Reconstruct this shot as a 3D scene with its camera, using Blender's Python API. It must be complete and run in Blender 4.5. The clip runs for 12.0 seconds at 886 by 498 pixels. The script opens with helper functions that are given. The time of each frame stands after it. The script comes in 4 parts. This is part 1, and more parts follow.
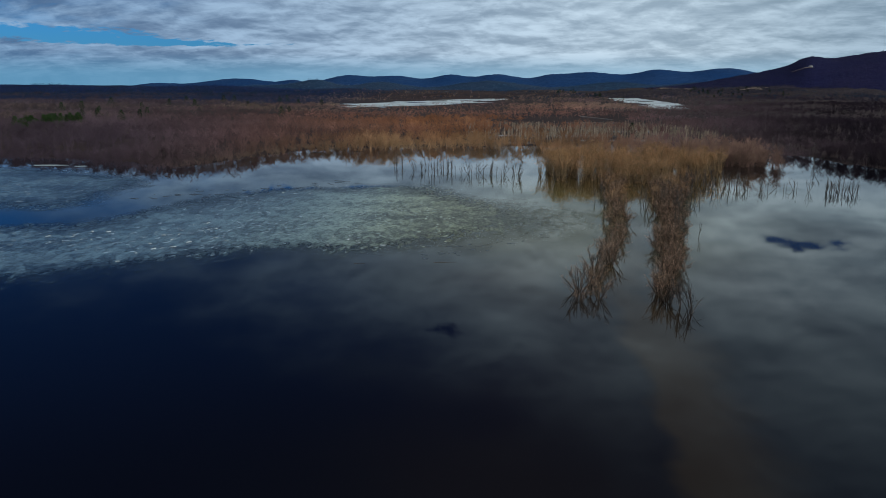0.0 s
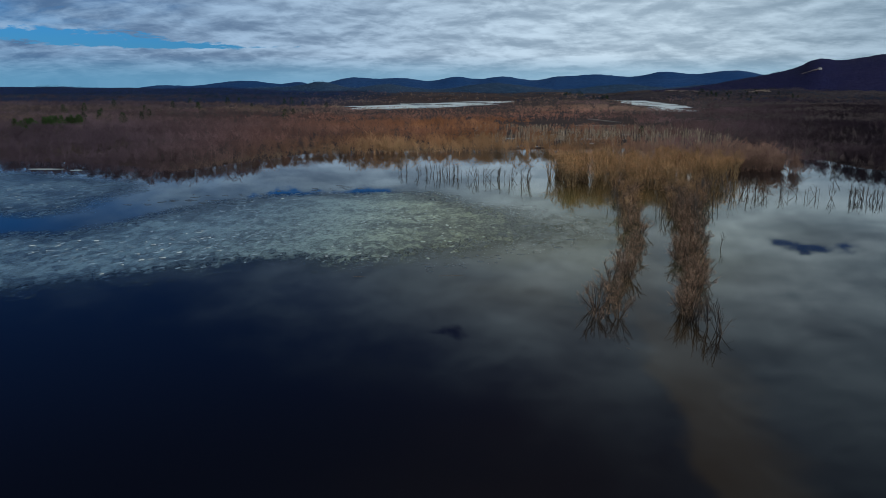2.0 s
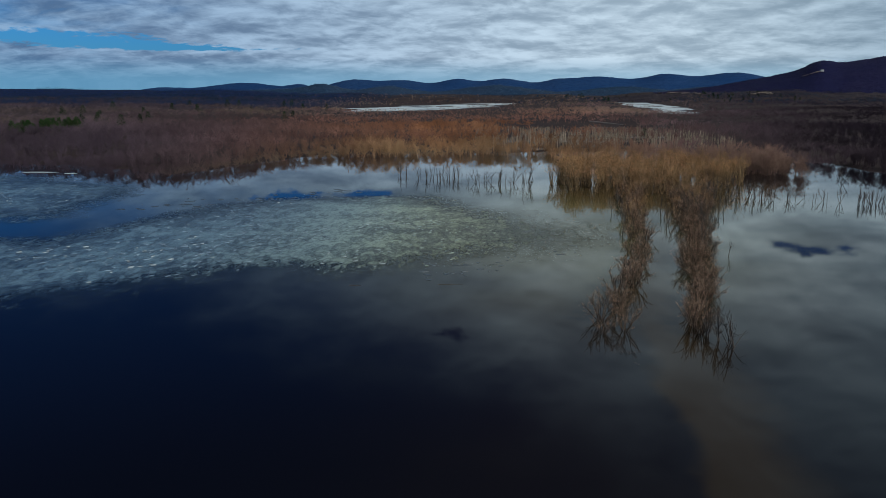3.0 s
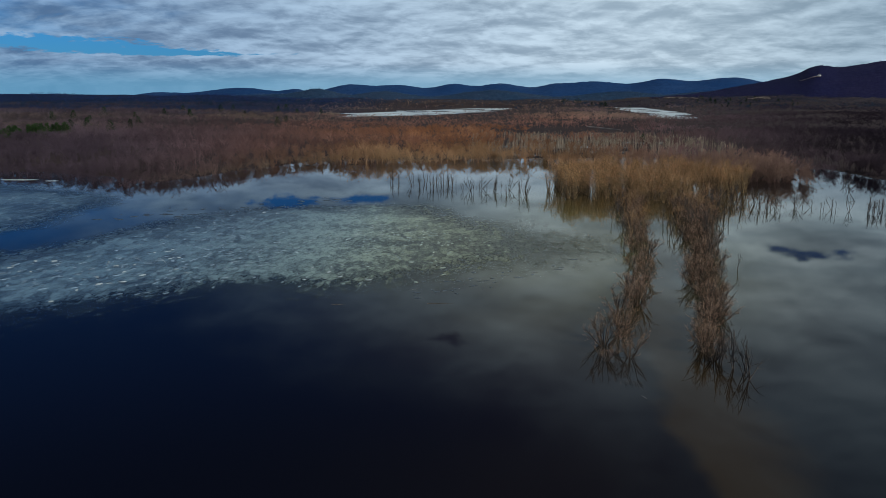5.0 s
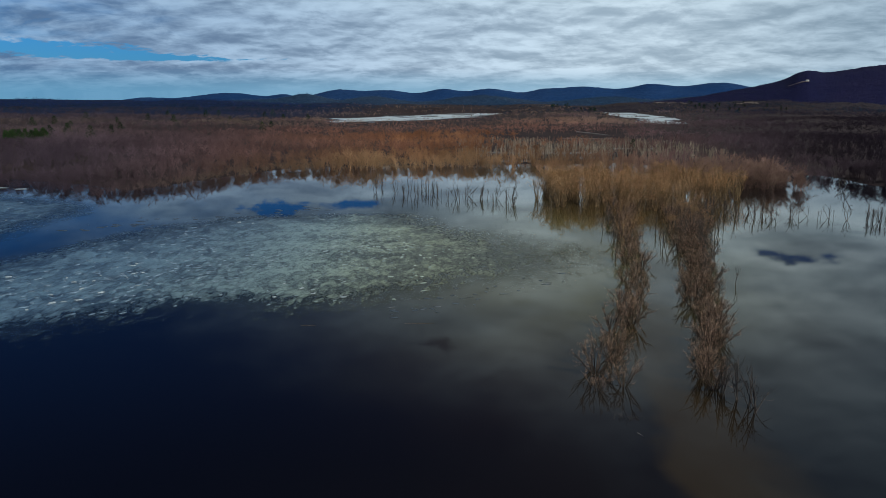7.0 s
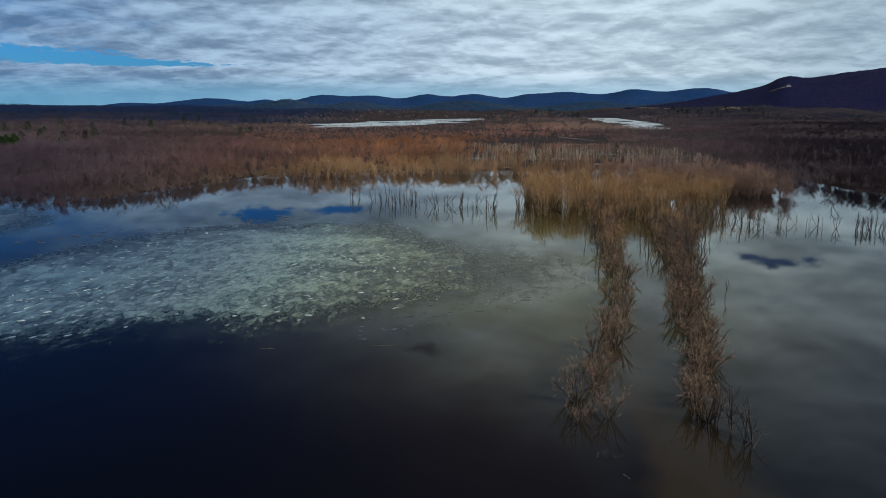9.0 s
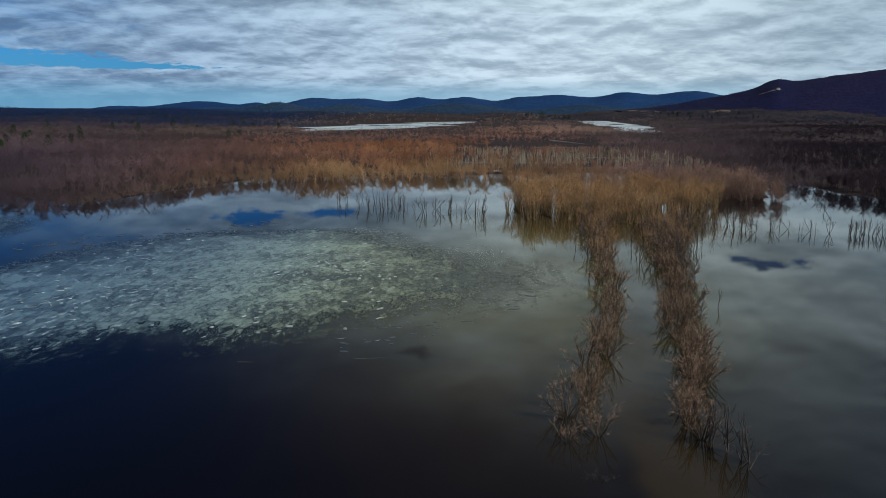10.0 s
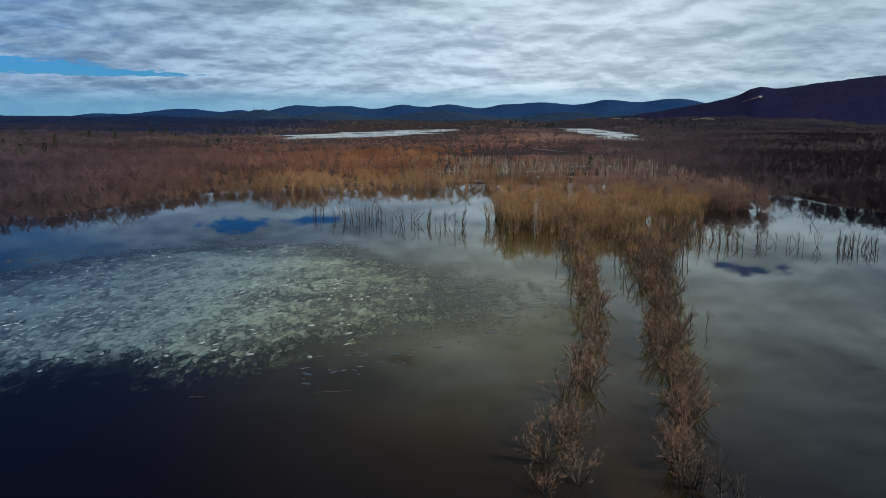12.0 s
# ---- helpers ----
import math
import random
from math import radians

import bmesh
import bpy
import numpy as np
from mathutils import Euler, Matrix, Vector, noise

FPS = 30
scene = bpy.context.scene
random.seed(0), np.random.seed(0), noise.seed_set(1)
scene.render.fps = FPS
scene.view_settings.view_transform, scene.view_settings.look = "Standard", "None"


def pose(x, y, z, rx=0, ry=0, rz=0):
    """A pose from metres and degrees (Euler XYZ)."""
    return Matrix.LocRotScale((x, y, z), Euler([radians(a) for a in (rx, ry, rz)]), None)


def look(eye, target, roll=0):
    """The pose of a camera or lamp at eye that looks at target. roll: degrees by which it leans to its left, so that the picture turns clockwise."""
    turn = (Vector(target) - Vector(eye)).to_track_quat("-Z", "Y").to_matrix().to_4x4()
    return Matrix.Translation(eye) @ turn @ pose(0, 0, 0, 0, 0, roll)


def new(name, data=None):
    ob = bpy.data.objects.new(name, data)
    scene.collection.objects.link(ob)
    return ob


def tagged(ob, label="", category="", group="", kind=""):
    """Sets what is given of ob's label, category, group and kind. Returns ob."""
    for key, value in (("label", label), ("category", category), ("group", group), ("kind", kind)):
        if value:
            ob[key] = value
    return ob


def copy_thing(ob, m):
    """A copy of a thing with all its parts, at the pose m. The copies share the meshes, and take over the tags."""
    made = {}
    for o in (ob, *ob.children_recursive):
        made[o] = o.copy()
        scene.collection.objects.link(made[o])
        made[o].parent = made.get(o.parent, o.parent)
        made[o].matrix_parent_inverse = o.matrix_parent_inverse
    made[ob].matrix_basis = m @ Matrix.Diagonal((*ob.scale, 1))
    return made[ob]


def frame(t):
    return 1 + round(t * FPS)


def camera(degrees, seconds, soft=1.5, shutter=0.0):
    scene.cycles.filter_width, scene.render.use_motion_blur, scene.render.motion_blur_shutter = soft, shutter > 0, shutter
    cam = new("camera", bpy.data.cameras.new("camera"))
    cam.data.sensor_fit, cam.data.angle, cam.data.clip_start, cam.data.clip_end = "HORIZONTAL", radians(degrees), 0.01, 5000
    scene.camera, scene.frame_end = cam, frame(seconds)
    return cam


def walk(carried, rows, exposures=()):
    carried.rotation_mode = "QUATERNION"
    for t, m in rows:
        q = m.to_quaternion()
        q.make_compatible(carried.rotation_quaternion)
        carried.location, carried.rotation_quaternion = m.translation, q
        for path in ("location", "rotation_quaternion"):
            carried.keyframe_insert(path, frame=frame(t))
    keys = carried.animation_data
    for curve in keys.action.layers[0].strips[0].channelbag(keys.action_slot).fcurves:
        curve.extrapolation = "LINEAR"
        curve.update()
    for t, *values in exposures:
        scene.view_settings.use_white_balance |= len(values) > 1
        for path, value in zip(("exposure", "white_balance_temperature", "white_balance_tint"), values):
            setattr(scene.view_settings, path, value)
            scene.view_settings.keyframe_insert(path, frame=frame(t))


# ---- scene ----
cam = camera(61.03, 12.0, soft=0.3)
# seconds, x, y, z, yaw, pitch
PATH = [
    (0.0, 0.2, -0.05, 51.27, 3.215, -12.846), (0.5, -0.15, 3.45, 51.11, 3.348, -12.824),
    (1.0, -0.41, 7.0, 50.98, 3.467, -12.787), (1.5, -0.58, 10.57, 50.88, 3.568, -12.735),
    (2.0, -0.68, 14.15, 50.81, 3.647, -12.672), (2.5, -0.71, 17.73, 50.75, 3.7, -12.6),
    (3.0, -0.66, 21.3, 50.69, 3.724, -12.521), (5.0, 0.2, 35.25, 50.45, 3.487, -12.161),
    (5.5, 0.56, 38.62, 50.38, 3.342, -12.067), (6.0, 0.98, 41.94, 50.29, 3.164, -11.971),
    (6.5, 1.44, 45.19, 50.2, 2.954, -11.876), (7.0, 1.95, 48.38, 50.12, 2.715, -11.78),
    (9.0, 4.33, 60.52, 49.87, 1.541, -11.385), (9.5, 4.99, 63.4, 49.88, 1.217, -11.279),
    (10.0, 5.66, 66.24, 49.94, 0.894, -11.168), (10.5, 6.35, 69.03, 50.06, 0.577, -11.049),
    (11.0, 7.04, 71.78, 50.25, 0.276, -10.922), (11.5, 7.73, 74.51, 50.54, -0.001, -10.784),
    (12.0, 8.42, 77.21, 50.93, -0.244, -10.633),
]
walk(cam, [(t, pose(x, y, z, 90 + pitch, 0, yaw)) for t, x, y, z, yaw, pitch in PATH], [(0, 0.0, 5800, 8), (6, 0.07, 5860, 8), (12, 0.22, 5960, 8)])

# ---- light ----
SUN_ELEVATION, SUN_AZIMUTH = 40.0, 125.0      # degrees; azimuth clockwise from straight ahead


def build_world():
    world = bpy.data.worlds.new("sky")
    world.use_nodes = True
    scene.world = world
    nt = world.node_tree
    nt.nodes.clear()
    link = nt.links.new

    def node(kind, **values):
        n = nt.nodes.new(kind)
        for key, value in values.items():
            n.inputs[key].default_value = value
        return n

    def math_node(op, a, b=None, clamp=False):
        n = nt.nodes.new("ShaderNodeMath")
        n.operation, n.use_clamp = op, clamp
        for i, v in enumerate((a, b)):
            if v is None:
                continue
            if isinstance(v, (int, float)):
                n.inputs[i].default_value = v
            else:
                link(v, n.inputs[i])
        return n.outputs[0]

    def smooth(value, lo, hi, out0=0.0, out1=1.0):
        n = nt.nodes.new("ShaderNodeMapRange")
        n.interpolation_type = "SMOOTHSTEP"
        link(value, n.inputs["Value"])
        for key, v in (("From Min", lo), ("From Max", hi), ("To Min", out0), ("To Max", out1)):
            n.inputs[key].default_value = v
        return n.outputs["Result"]

    def mix(fac, a, b, blend="MIX"):
        n = nt.nodes.new("ShaderNodeMix")
        n.data_type, n.blend_type = "RGBA", blend
        for socket, v in ((n.inputs[0], fac), (n.inputs[6], a), (n.inputs[7], b)):
            if isinstance(v, (int, float)):
                socket.default_value = v
            elif isinstance(v, tuple):
                socket.default_value = (*v, 1)
            else:
                link(v, socket)
        return n.outputs[2]

    sky = nt.nodes.new("ShaderNodeTexSky")
    sky.sky_type, sky.sun_disc = "NISHITA", False
    sky.sun_elevation, sky.sun_rotation = radians(SUN_ELEVATION), radians(SUN_AZIMUTH)
    sky.air_density, sky.dust_density, sky.ozone_density = 1.0, 0.4, 3.0

    coord = node("ShaderNodeTexCoord")
    split = node("ShaderNodeSeparateXYZ")
    link(coord.outputs["Generated"], split.inputs[0])
    x, y, z = split.outputs
    up = math_node("MAXIMUM", z, 0.0)
    elevation = math_node("MULTIPLY", math_node("ARCSINE", z), 57.2958)
    azimuth = math_node("MULTIPLY", math_node("ARCTAN2", x, y), 57.2958)
    # the sky is never looked up below the horizon
    lifted = node("ShaderNodeCombineXYZ")
    link(x, lifted.inputs[0]), link(y, lifted.inputs[1]), link(math_node("MAXIMUM", z, 0.012), lifted.inputs[2])
    link(lifted.outputs[0], sky.inputs[0])

    # flat cloud deck, seen in perspective
    def deck_at(lift):
        inv = math_node("DIVIDE", 1.0, math_node("ADD", up, 0.19 + lift))
        n = node("ShaderNodeCombineXYZ")
        link(math_node("MULTIPLY", x, inv), n.inputs[0])
        link(math_node("MULTIPLY", y, inv), n.inputs[1])
        return n.outputs[0]

    def noise_tex(vector, scale, detail, rough, offset=0.0):
        m = node("ShaderNodeMapping", Location=(offset, offset * 0.7, 0))
        link(vector, m.inputs["Vector"])
        n = node("ShaderNodeTexNoise", Scale=scale, Detail=detail, Roughness=rough)
        link(m.outputs[0], n.inputs["Vector"])
        return n.outputs["Fac"]

    def cells(vector):
        """Soft cloud lumps of many sizes in broken rows, with frayed rims."""
        warp = node("ShaderNodeTexNoise", Scale=2.4, Detail=3.0, Roughness=0.5)
        link(vector, warp.inputs["Vector"])
        add = node("ShaderNodeVectorMath")
        add.operation = "MULTIPLY_ADD"
        link(warp.outputs["Color"], add.inputs[0])
        add.inputs[1].default_value = (0.30, 0.20, 0.0)
        link(vector, add.inputs[2])
        stretch = node("ShaderNodeMapping", Scale=(1.0, 1.0, 1.0), Rotation=(0.0, 0.0, 0.10))
        link(add.outputs[0], stretch.inputs["Vector"])
        big = noise_tex(stretch.outputs[0], 2.9, 7, 0.55, 7.7)
        small = noise_tex(stretch.outputs[0], 9.0, 6, 0.58, 1.3)
        billow = math_node("ABSOLUTE", math_node("SUBTRACT", noise_tex(stretch.outputs[0], 5.5, 4, 0.5, 13.1), 0.5))
        body = math_node("ADD", math_node("MULTIPLY", big, 0.95), math_node("MULTIPLY", small, 0.30))
        return math_node("ADD", body, math_node("MULTIPLY", billow, 0.45))

    here = deck_at(0.0)
    broad = noise_tex(here, 1.1, 3, 0.5, 3.1)
    puffs = cells(here)
    above = cells(deck_at(0.011))

    ragged = noise_tex(here, 13.0, 5, 0.58, 5.2)
    ragged_too = noise_tex(here, 11.0, 5, 0.58, 9.4)

    def blob(az, el, az_r, el_r):
        a = math_node("ADD", math_node("DIVIDE", math_node("SUBTRACT", azimuth, az), az_r), math_node("MULTIPLY", math_node("SUBTRACT", ragged, 0.5), 3.0))
        e = math_node("ADD", math_node("DIVIDE", math_node("SUBTRACT", elevation, el), el_r), math_node("MULTIPLY", math_node("SUBTRACT", ragged_too, 0.5), 3.0))
        d = math_node("ADD", math_node("MULTIPLY", a, a), math_node("MULTIPLY", e, e))
        return math_node("POWER", 2.718, math_node("MULTIPLY", d, -1.0))

    density = math_node("ADD", math_node("MULTIPLY", broad, 0.6), math_node("MULTIPLY", puffs, 0.6))
    # deck thickens ahead and to the right, opens to clear blue high on the left
    density = math_node("ADD", density, smooth(azimuth, -40, 25, 0.09, 0.20))
    tilt = math_node("ADD", elevation, math_node("MULTIPLY", azimuth, -0.36))
    density = math_node("SUBTRACT", density, smooth(tilt, 12, 30, 0.0, 0.20))
    density = math_node("SUBTRACT", density, smooth(elevation, 24, 40, 0.0, 0.25))
    for az, el, az_r, el_r, depth in ((-32, 2.95, 6.0, 0.42, 0.55), (-25.5, 2.45, 5.0, 0.30, 0.5), (-19.5, 2.3, 4.5, 0.16, 0.4), (-15.4, 8.4, 2.6, 0.62, 0.54), (-9.5, 8.3, 2.2, 0.35, 0.40),
                                      (22.9, 11.4, 1.3, 0.70, 0.46), (20.9, 11.2, 1.2, 0.36, 0.38), (25.2, 11.0, 0.9, 0.45, 0.36), (-2.7, 19.0, 1.6, 0.8, 0.36), (2.0, 22.0, 6.0, 4.5, 0.22), (31, 17.0, 2.0, 1.6, 0.45)):
        density = math_node("SUBTRACT", density, math_node("MULTIPLY", blob(az, el, az_r, el_r), depth))
    cover = smooth(density, 0.40, 0.66)
    # low haze thins the deck just over the hills
    cover = math_node("MULTIPLY", cover, smooth(elevation, 0.0, 1.9, 0.15, 1.0))
    cover = math_node("MULTIPLY", cover, smooth(math_node("ADD", tilt, math_node("MULTIPLY", math_node("SUBTRACT", noise_tex(here, 3.4, 4, 0.55, 31.0), 0.5), 17.0)), 11.5, 29, 1.0, 0.0))

    cover = math_node("MULTIPLY", cover, math_node("SUBTRACT", 1.0, math_node("MULTIPLY", smooth(azimuth, -35, -19, 0.28, 0.0), smooth(elevation, 7.2, 9.5))))
    # bright crowns where a cell thins upwards, grey undersides
    shade = math_node("ADD", math_node("MULTIPLY", math_node("SUBTRACT", puffs, above), 1.6), math_node("MULTIPLY", broad, 0.85))
    shade = math_node("ADD", shade, math_node("MULTIPLY", puffs, 0.35))
    lit = smooth(shade, 0.18, 1.12)
    side = smooth(azimuth, -36, 24)
    grey = mix(side, (0.088, 0.150, 0.255), (0.37, 0.445, 0.49))
    white = mix(side, (0.29, 0.41, 0.55), (0.70, 0.785, 0.81))
    cloud = mix(lit, grey, white)
    cloud = mix(math_node("MULTIPLY", smooth(azimuth, 8, 28), smooth(elevation, 5, 11, 1.0, 0.25)), cloud, mix(1.0, cloud, (0.60, 0.65, 0.70), "MULTIPLY"))
    cloud = mix(smooth(elevation, 5, 9), cloud, mix(1.0, cloud, (0.99, 1.0, 0.95), "MULTIPLY"))
    patchy = smooth(noise_tex(here, 2.3, 4, 0.5, 20.6), 0.34, 0.60)
    patchy = math_node("MULTIPLY", math_node("SUBTRACT", 1.0, patchy), smooth(elevation, 6, 9))
    cloud = mix(patchy, cloud, mix(1.0, cloud, (0.52, 0.54, 0.58), "MULTIPLY"))
    cloud = mix(math_node("MULTIPLY", smooth(azimuth, -8, 6, 1.0, 0.0), smooth(elevation, 6.5, 9)), cloud, mix(1.0, cloud, (0.76, 0.79, 0.82), "MULTIPLY"))
    # the deck is thicker and greyer overhead
    cloud = mix(smooth(elevation, 7, 27), cloud, mix(1.0, cloud, (0.36, 0.383, 0.428), "MULTIPLY"))
    blue = mix(1.0, sky.outputs[0], (0.011, 0.034, 0.066), "MULTIPLY")
    blue = mix(smooth(elevation, 3, 15), blue, mix(1.0, blue, (0.32, 0.28, 0.31), "MULTIPLY"))
    blue = mix(smooth(elevation, 19, 30), blue, mix(1.0, blue, (0.55, 0.55, 0.58), "MULTIPLY"))
    haze = mix(smooth(azimuth, -34, 15), (0.13, 0.30, 0.44), (0.30, 0.46, 0.56))
    blue = mix(smooth(elevation, 0.2, 2.3, 0.85, 0.0), blue, haze)
    final = mix(cover, blue, cloud)
    bg = node("ShaderNodeBackground", Strength=1.0)
    link(final, bg.inputs["Color"])
    out = node("ShaderNodeOutputWorld")
    link(bg.outputs[0], out.inputs[0])


build_world()

sun_data = bpy.data.lights.new("sun", "SUN")
sun_data.energy, sun_data.angle, sun_data.color = 3.0, radians(14.0), (1.0, 0.93, 0.82)
sun = new("sun", sun_data)
_a, _e = radians(SUN_AZIMUTH), radians(SUN_ELEVATION)
sun.matrix_world = look((300 * math.sin(_a) * math.cos(_e), 300 * math.cos(_a) * math.cos(_e), 300 * math.sin(_e)), (0, 0, 0))

# ---- materials ----


class Shader:
    """A principled material with a few node shortcuts."""

    def __init__(self, name, rough=0.8, **values):
        self.mat = bpy.data.materials.new(name)
        self.mat.use_nodes = True
        self.nt = self.mat.node_tree
        self.bsdf = self.nt.nodes["Principled BSDF"]
        self.out = self.nt.nodes["Material Output"]
        self.bsdf.inputs["Roughness"].default_value = rough
        self.bsdf.inputs["Specular IOR Level"].default_value = 0.1 if rough >= 0.85 else 0.5
        for key, value in values.items():
            self.bsdf.inputs[key.replace("_", " ")].default_value = value
        self.coord = self.nt.nodes.new("ShaderNodeTexCoord")

    def put(self, socket, value):
        if isinstance(value, (int, float)):
            socket.default_value = value
        elif isinstance(value, tuple):
            socket.default_value = (*value, 1) if len(value) == 3 and socket.type == "RGBA" else value
        else:
            self.nt.links.new(value, socket)

    def noise(self, scale, detail=4, rough=0.55, stretch=(1, 1, 1), distortion=0.0, vector=None):
        m = self.nt.nodes.new("ShaderNodeMapping")
        m.inputs["Scale"].default_value = stretch
        self.nt.links.new(vector or self.coord.outputs["Object"], m.inputs["Vector"])
        n = self.nt.nodes.new("ShaderNodeTexNoise")
        for key, v in (("Scale", scale), ("Detail", detail), ("Roughness", rough), ("Distortion", distortion)):
            n.inputs[key].default_value = v
        self.nt.links.new(m.outputs[0], n.inputs["Vector"])
        return n.outputs["Fac"]

    def cells(self, scale, stretch, warp, feature="F1"):
        """Voronoi cells on a plan wobbled by noise."""
        m = self.nt.nodes.new("ShaderNodeMapping")
        m.inputs["Scale"].default_value = stretch
        self.nt.links.new(self.coord.outputs["Object"], m.inputs["Vector"])
        n = self.nt.nodes.new("ShaderNodeTexNoise")
        n.inputs["Scale"].default_value, n.inputs["Detail"].default_value = scale * 0.9, 3
        self.nt.links.new(m.outputs[0], n.inputs["Vector"])
        add = self.nt.nodes.new("ShaderNodeVectorMath")
        add.operation = "MULTIPLY_ADD"
        add.inputs[1].default_value = (warp, warp, 0)
        self.nt.links.new(n.outputs["Color"], add.inputs[0])
        self.nt.links.new(m.outputs[0], add.inputs[2])
        v = self.nt.nodes.new("ShaderNodeTexVoronoi")
        v.voronoi_dimensions, v.feature = "2D", feature
        v.inputs["Scale"].default_value = scale
        self.nt.links.new(add.outputs[0], v.inputs["Vector"])
        return v.outputs

    def math(self, op, a, b=0.0, clamp=False):
        n = self.nt.nodes.new("ShaderNodeMath")
        n.operation, n.use_clamp = op, clamp
        self.put(n.inputs[0], a), self.put(n.inputs[1], b)
        return n.outputs[0]

    def ramp(self, value, lo, hi, a=0.0, b=1.0):
        n = self.nt.nodes.new("ShaderNodeMapRange")
        n.interpolation_type = "SMOOTHSTEP"
        for key, v in (("Value", value), ("From Min", lo), ("From Max", hi), ("To Min", a), ("To Max", b)):
            self.put(n.inputs[key], v)
        return n.outputs["Result"]

    def mix(self, fac, a, b, blend="MIX"):
        n = self.nt.nodes.new("ShaderNodeMix")
        n.data_type, n.blend_type = "RGBA", blend
        self.put(n.inputs[0], fac), self.put(n.inputs[6], a), self.put(n.inputs[7], b)
        return n.outputs[2]

    def attribute(self, name, field="Color"):
        n = self.nt.nodes.new("ShaderNodeAttribute")
        n.attribute_name = name
        return n.outputs[field]

    def random(self):
        return self.nt.nodes.new("ShaderNodeObjectInfo").outputs["Random"]

    def island(self):
        return self.nt.nodes.new("ShaderNodeNewGeometry").outputs["Random Per Island"]

    def position(self):
        n = self.nt.nodes.new("ShaderNodeSeparateXYZ")
        self.nt.links.new(self.coord.outputs["Object"], n.inputs[0])
        return n.outputs

    def colour(self, value):
        self.put(self.bsdf.inputs["Base Color"], value)
        return self

    def bump(self, height, distance=0.05, strength=0.5):
        n = self.nt.nodes.new("ShaderNodeBump")
        n.inputs["Strength"].default_value, n.inputs["Distance"].default_value = strength, distance
        self.put(n.inputs["Height"], height)
        self.nt.links.new(n.outputs[0], self.bsdf.inputs["Normal"])
        return self


def make_bark(name, dark, pale):
    s = Shader(name, 0.9)
    grain = s.noise(3.0, 5, 0.6, (1, 1, 0.25))
    c = s.mix(s.ramp(grain, 0.35, 0.65), dark, pale)
    c = s.mix(s.ramp(s.random(), 0.0, 1.0, 0.0, 0.5), c, tuple(v * 0.65 for v in dark))
    return s.colour(c).bump(grain, 0.03).mat


def make_twig(name, a, b, c):
    s = Shader(name, 0.85)
    col = s.mix(s.island(), a, b)
    col = s.mix(s.ramp(s.random(), 0.2, 1.0, 0.0, 0.75), col, c)
    return s.colour(col).mat


BARK = make_bark("wet grey bark", (0.048, 0.035, 0.026), (0.150, 0.108, 0.078))
SNAG = make_bark("weathered dead wood", (0.05, 0.042, 0.038), (0.17, 0.145, 0.125))
TAN_BARK = make_bark("dry tan bark", (0.11, 0.078, 0.046), (0.40, 0.275, 0.145))
PALE = make_bark("bleached wood", (0.30, 0.28, 0.25), (0.50, 0.47, 0.42))
TWIG_ROW = make_twig("grey brown twigs", (0.40, 0.252, 0.164), (0.57, 0.385, 0.262), (0.43, 0.280, 0.200))
TWIG_ISLAND = make_twig("orange tan twigs", (0.56, 0.295, 0.125), (0.66, 0.40, 0.185), (0.50, 0.255, 0.130))
YOUNG_NEEDLES = make_twig("young pine needles", (0.026, 0.056, 0.017), (0.042, 0.080, 0.022), (0.018, 0.042, 0.014))
NEEDLES = make_twig("pine needles", (0.013, 0.034, 0.014), (0.028, 0.060, 0.019), (0.010, 0.026, 0.013))


def make_wood_tint():
    s = Shader("bare woodland twigs", 0.9)
    tint = s.attribute("tint")
    c = s.mix(s.island(), s.mix(1.0, tint, (0.86, 0.86, 0.86), "MULTIPLY"), s.mix(1.0, tint, (1.14, 1.14, 1.14), "MULTIPLY"))
    # a haze of round twigs is lit as one soft crown, not as flat blades
    blend = s.nt.nodes.new("ShaderNodeVectorMath")
    blend.operation = "MULTIPLY_ADD"
    s.nt.links.new(s.nt.nodes.new("ShaderNodeNewGeometry").outputs["Normal"], blend.inputs[0])
    blend.inputs[1].default_value, blend.inputs[2].default_value = (0.22, 0.22, 0.22), (0.1, -0.25, 0.6)
    s.nt.links.new(blend.outputs[0], s.bsdf.inputs["Normal"])
    return s.colour(c).mat


WOOD_TINT = make_wood_tint()


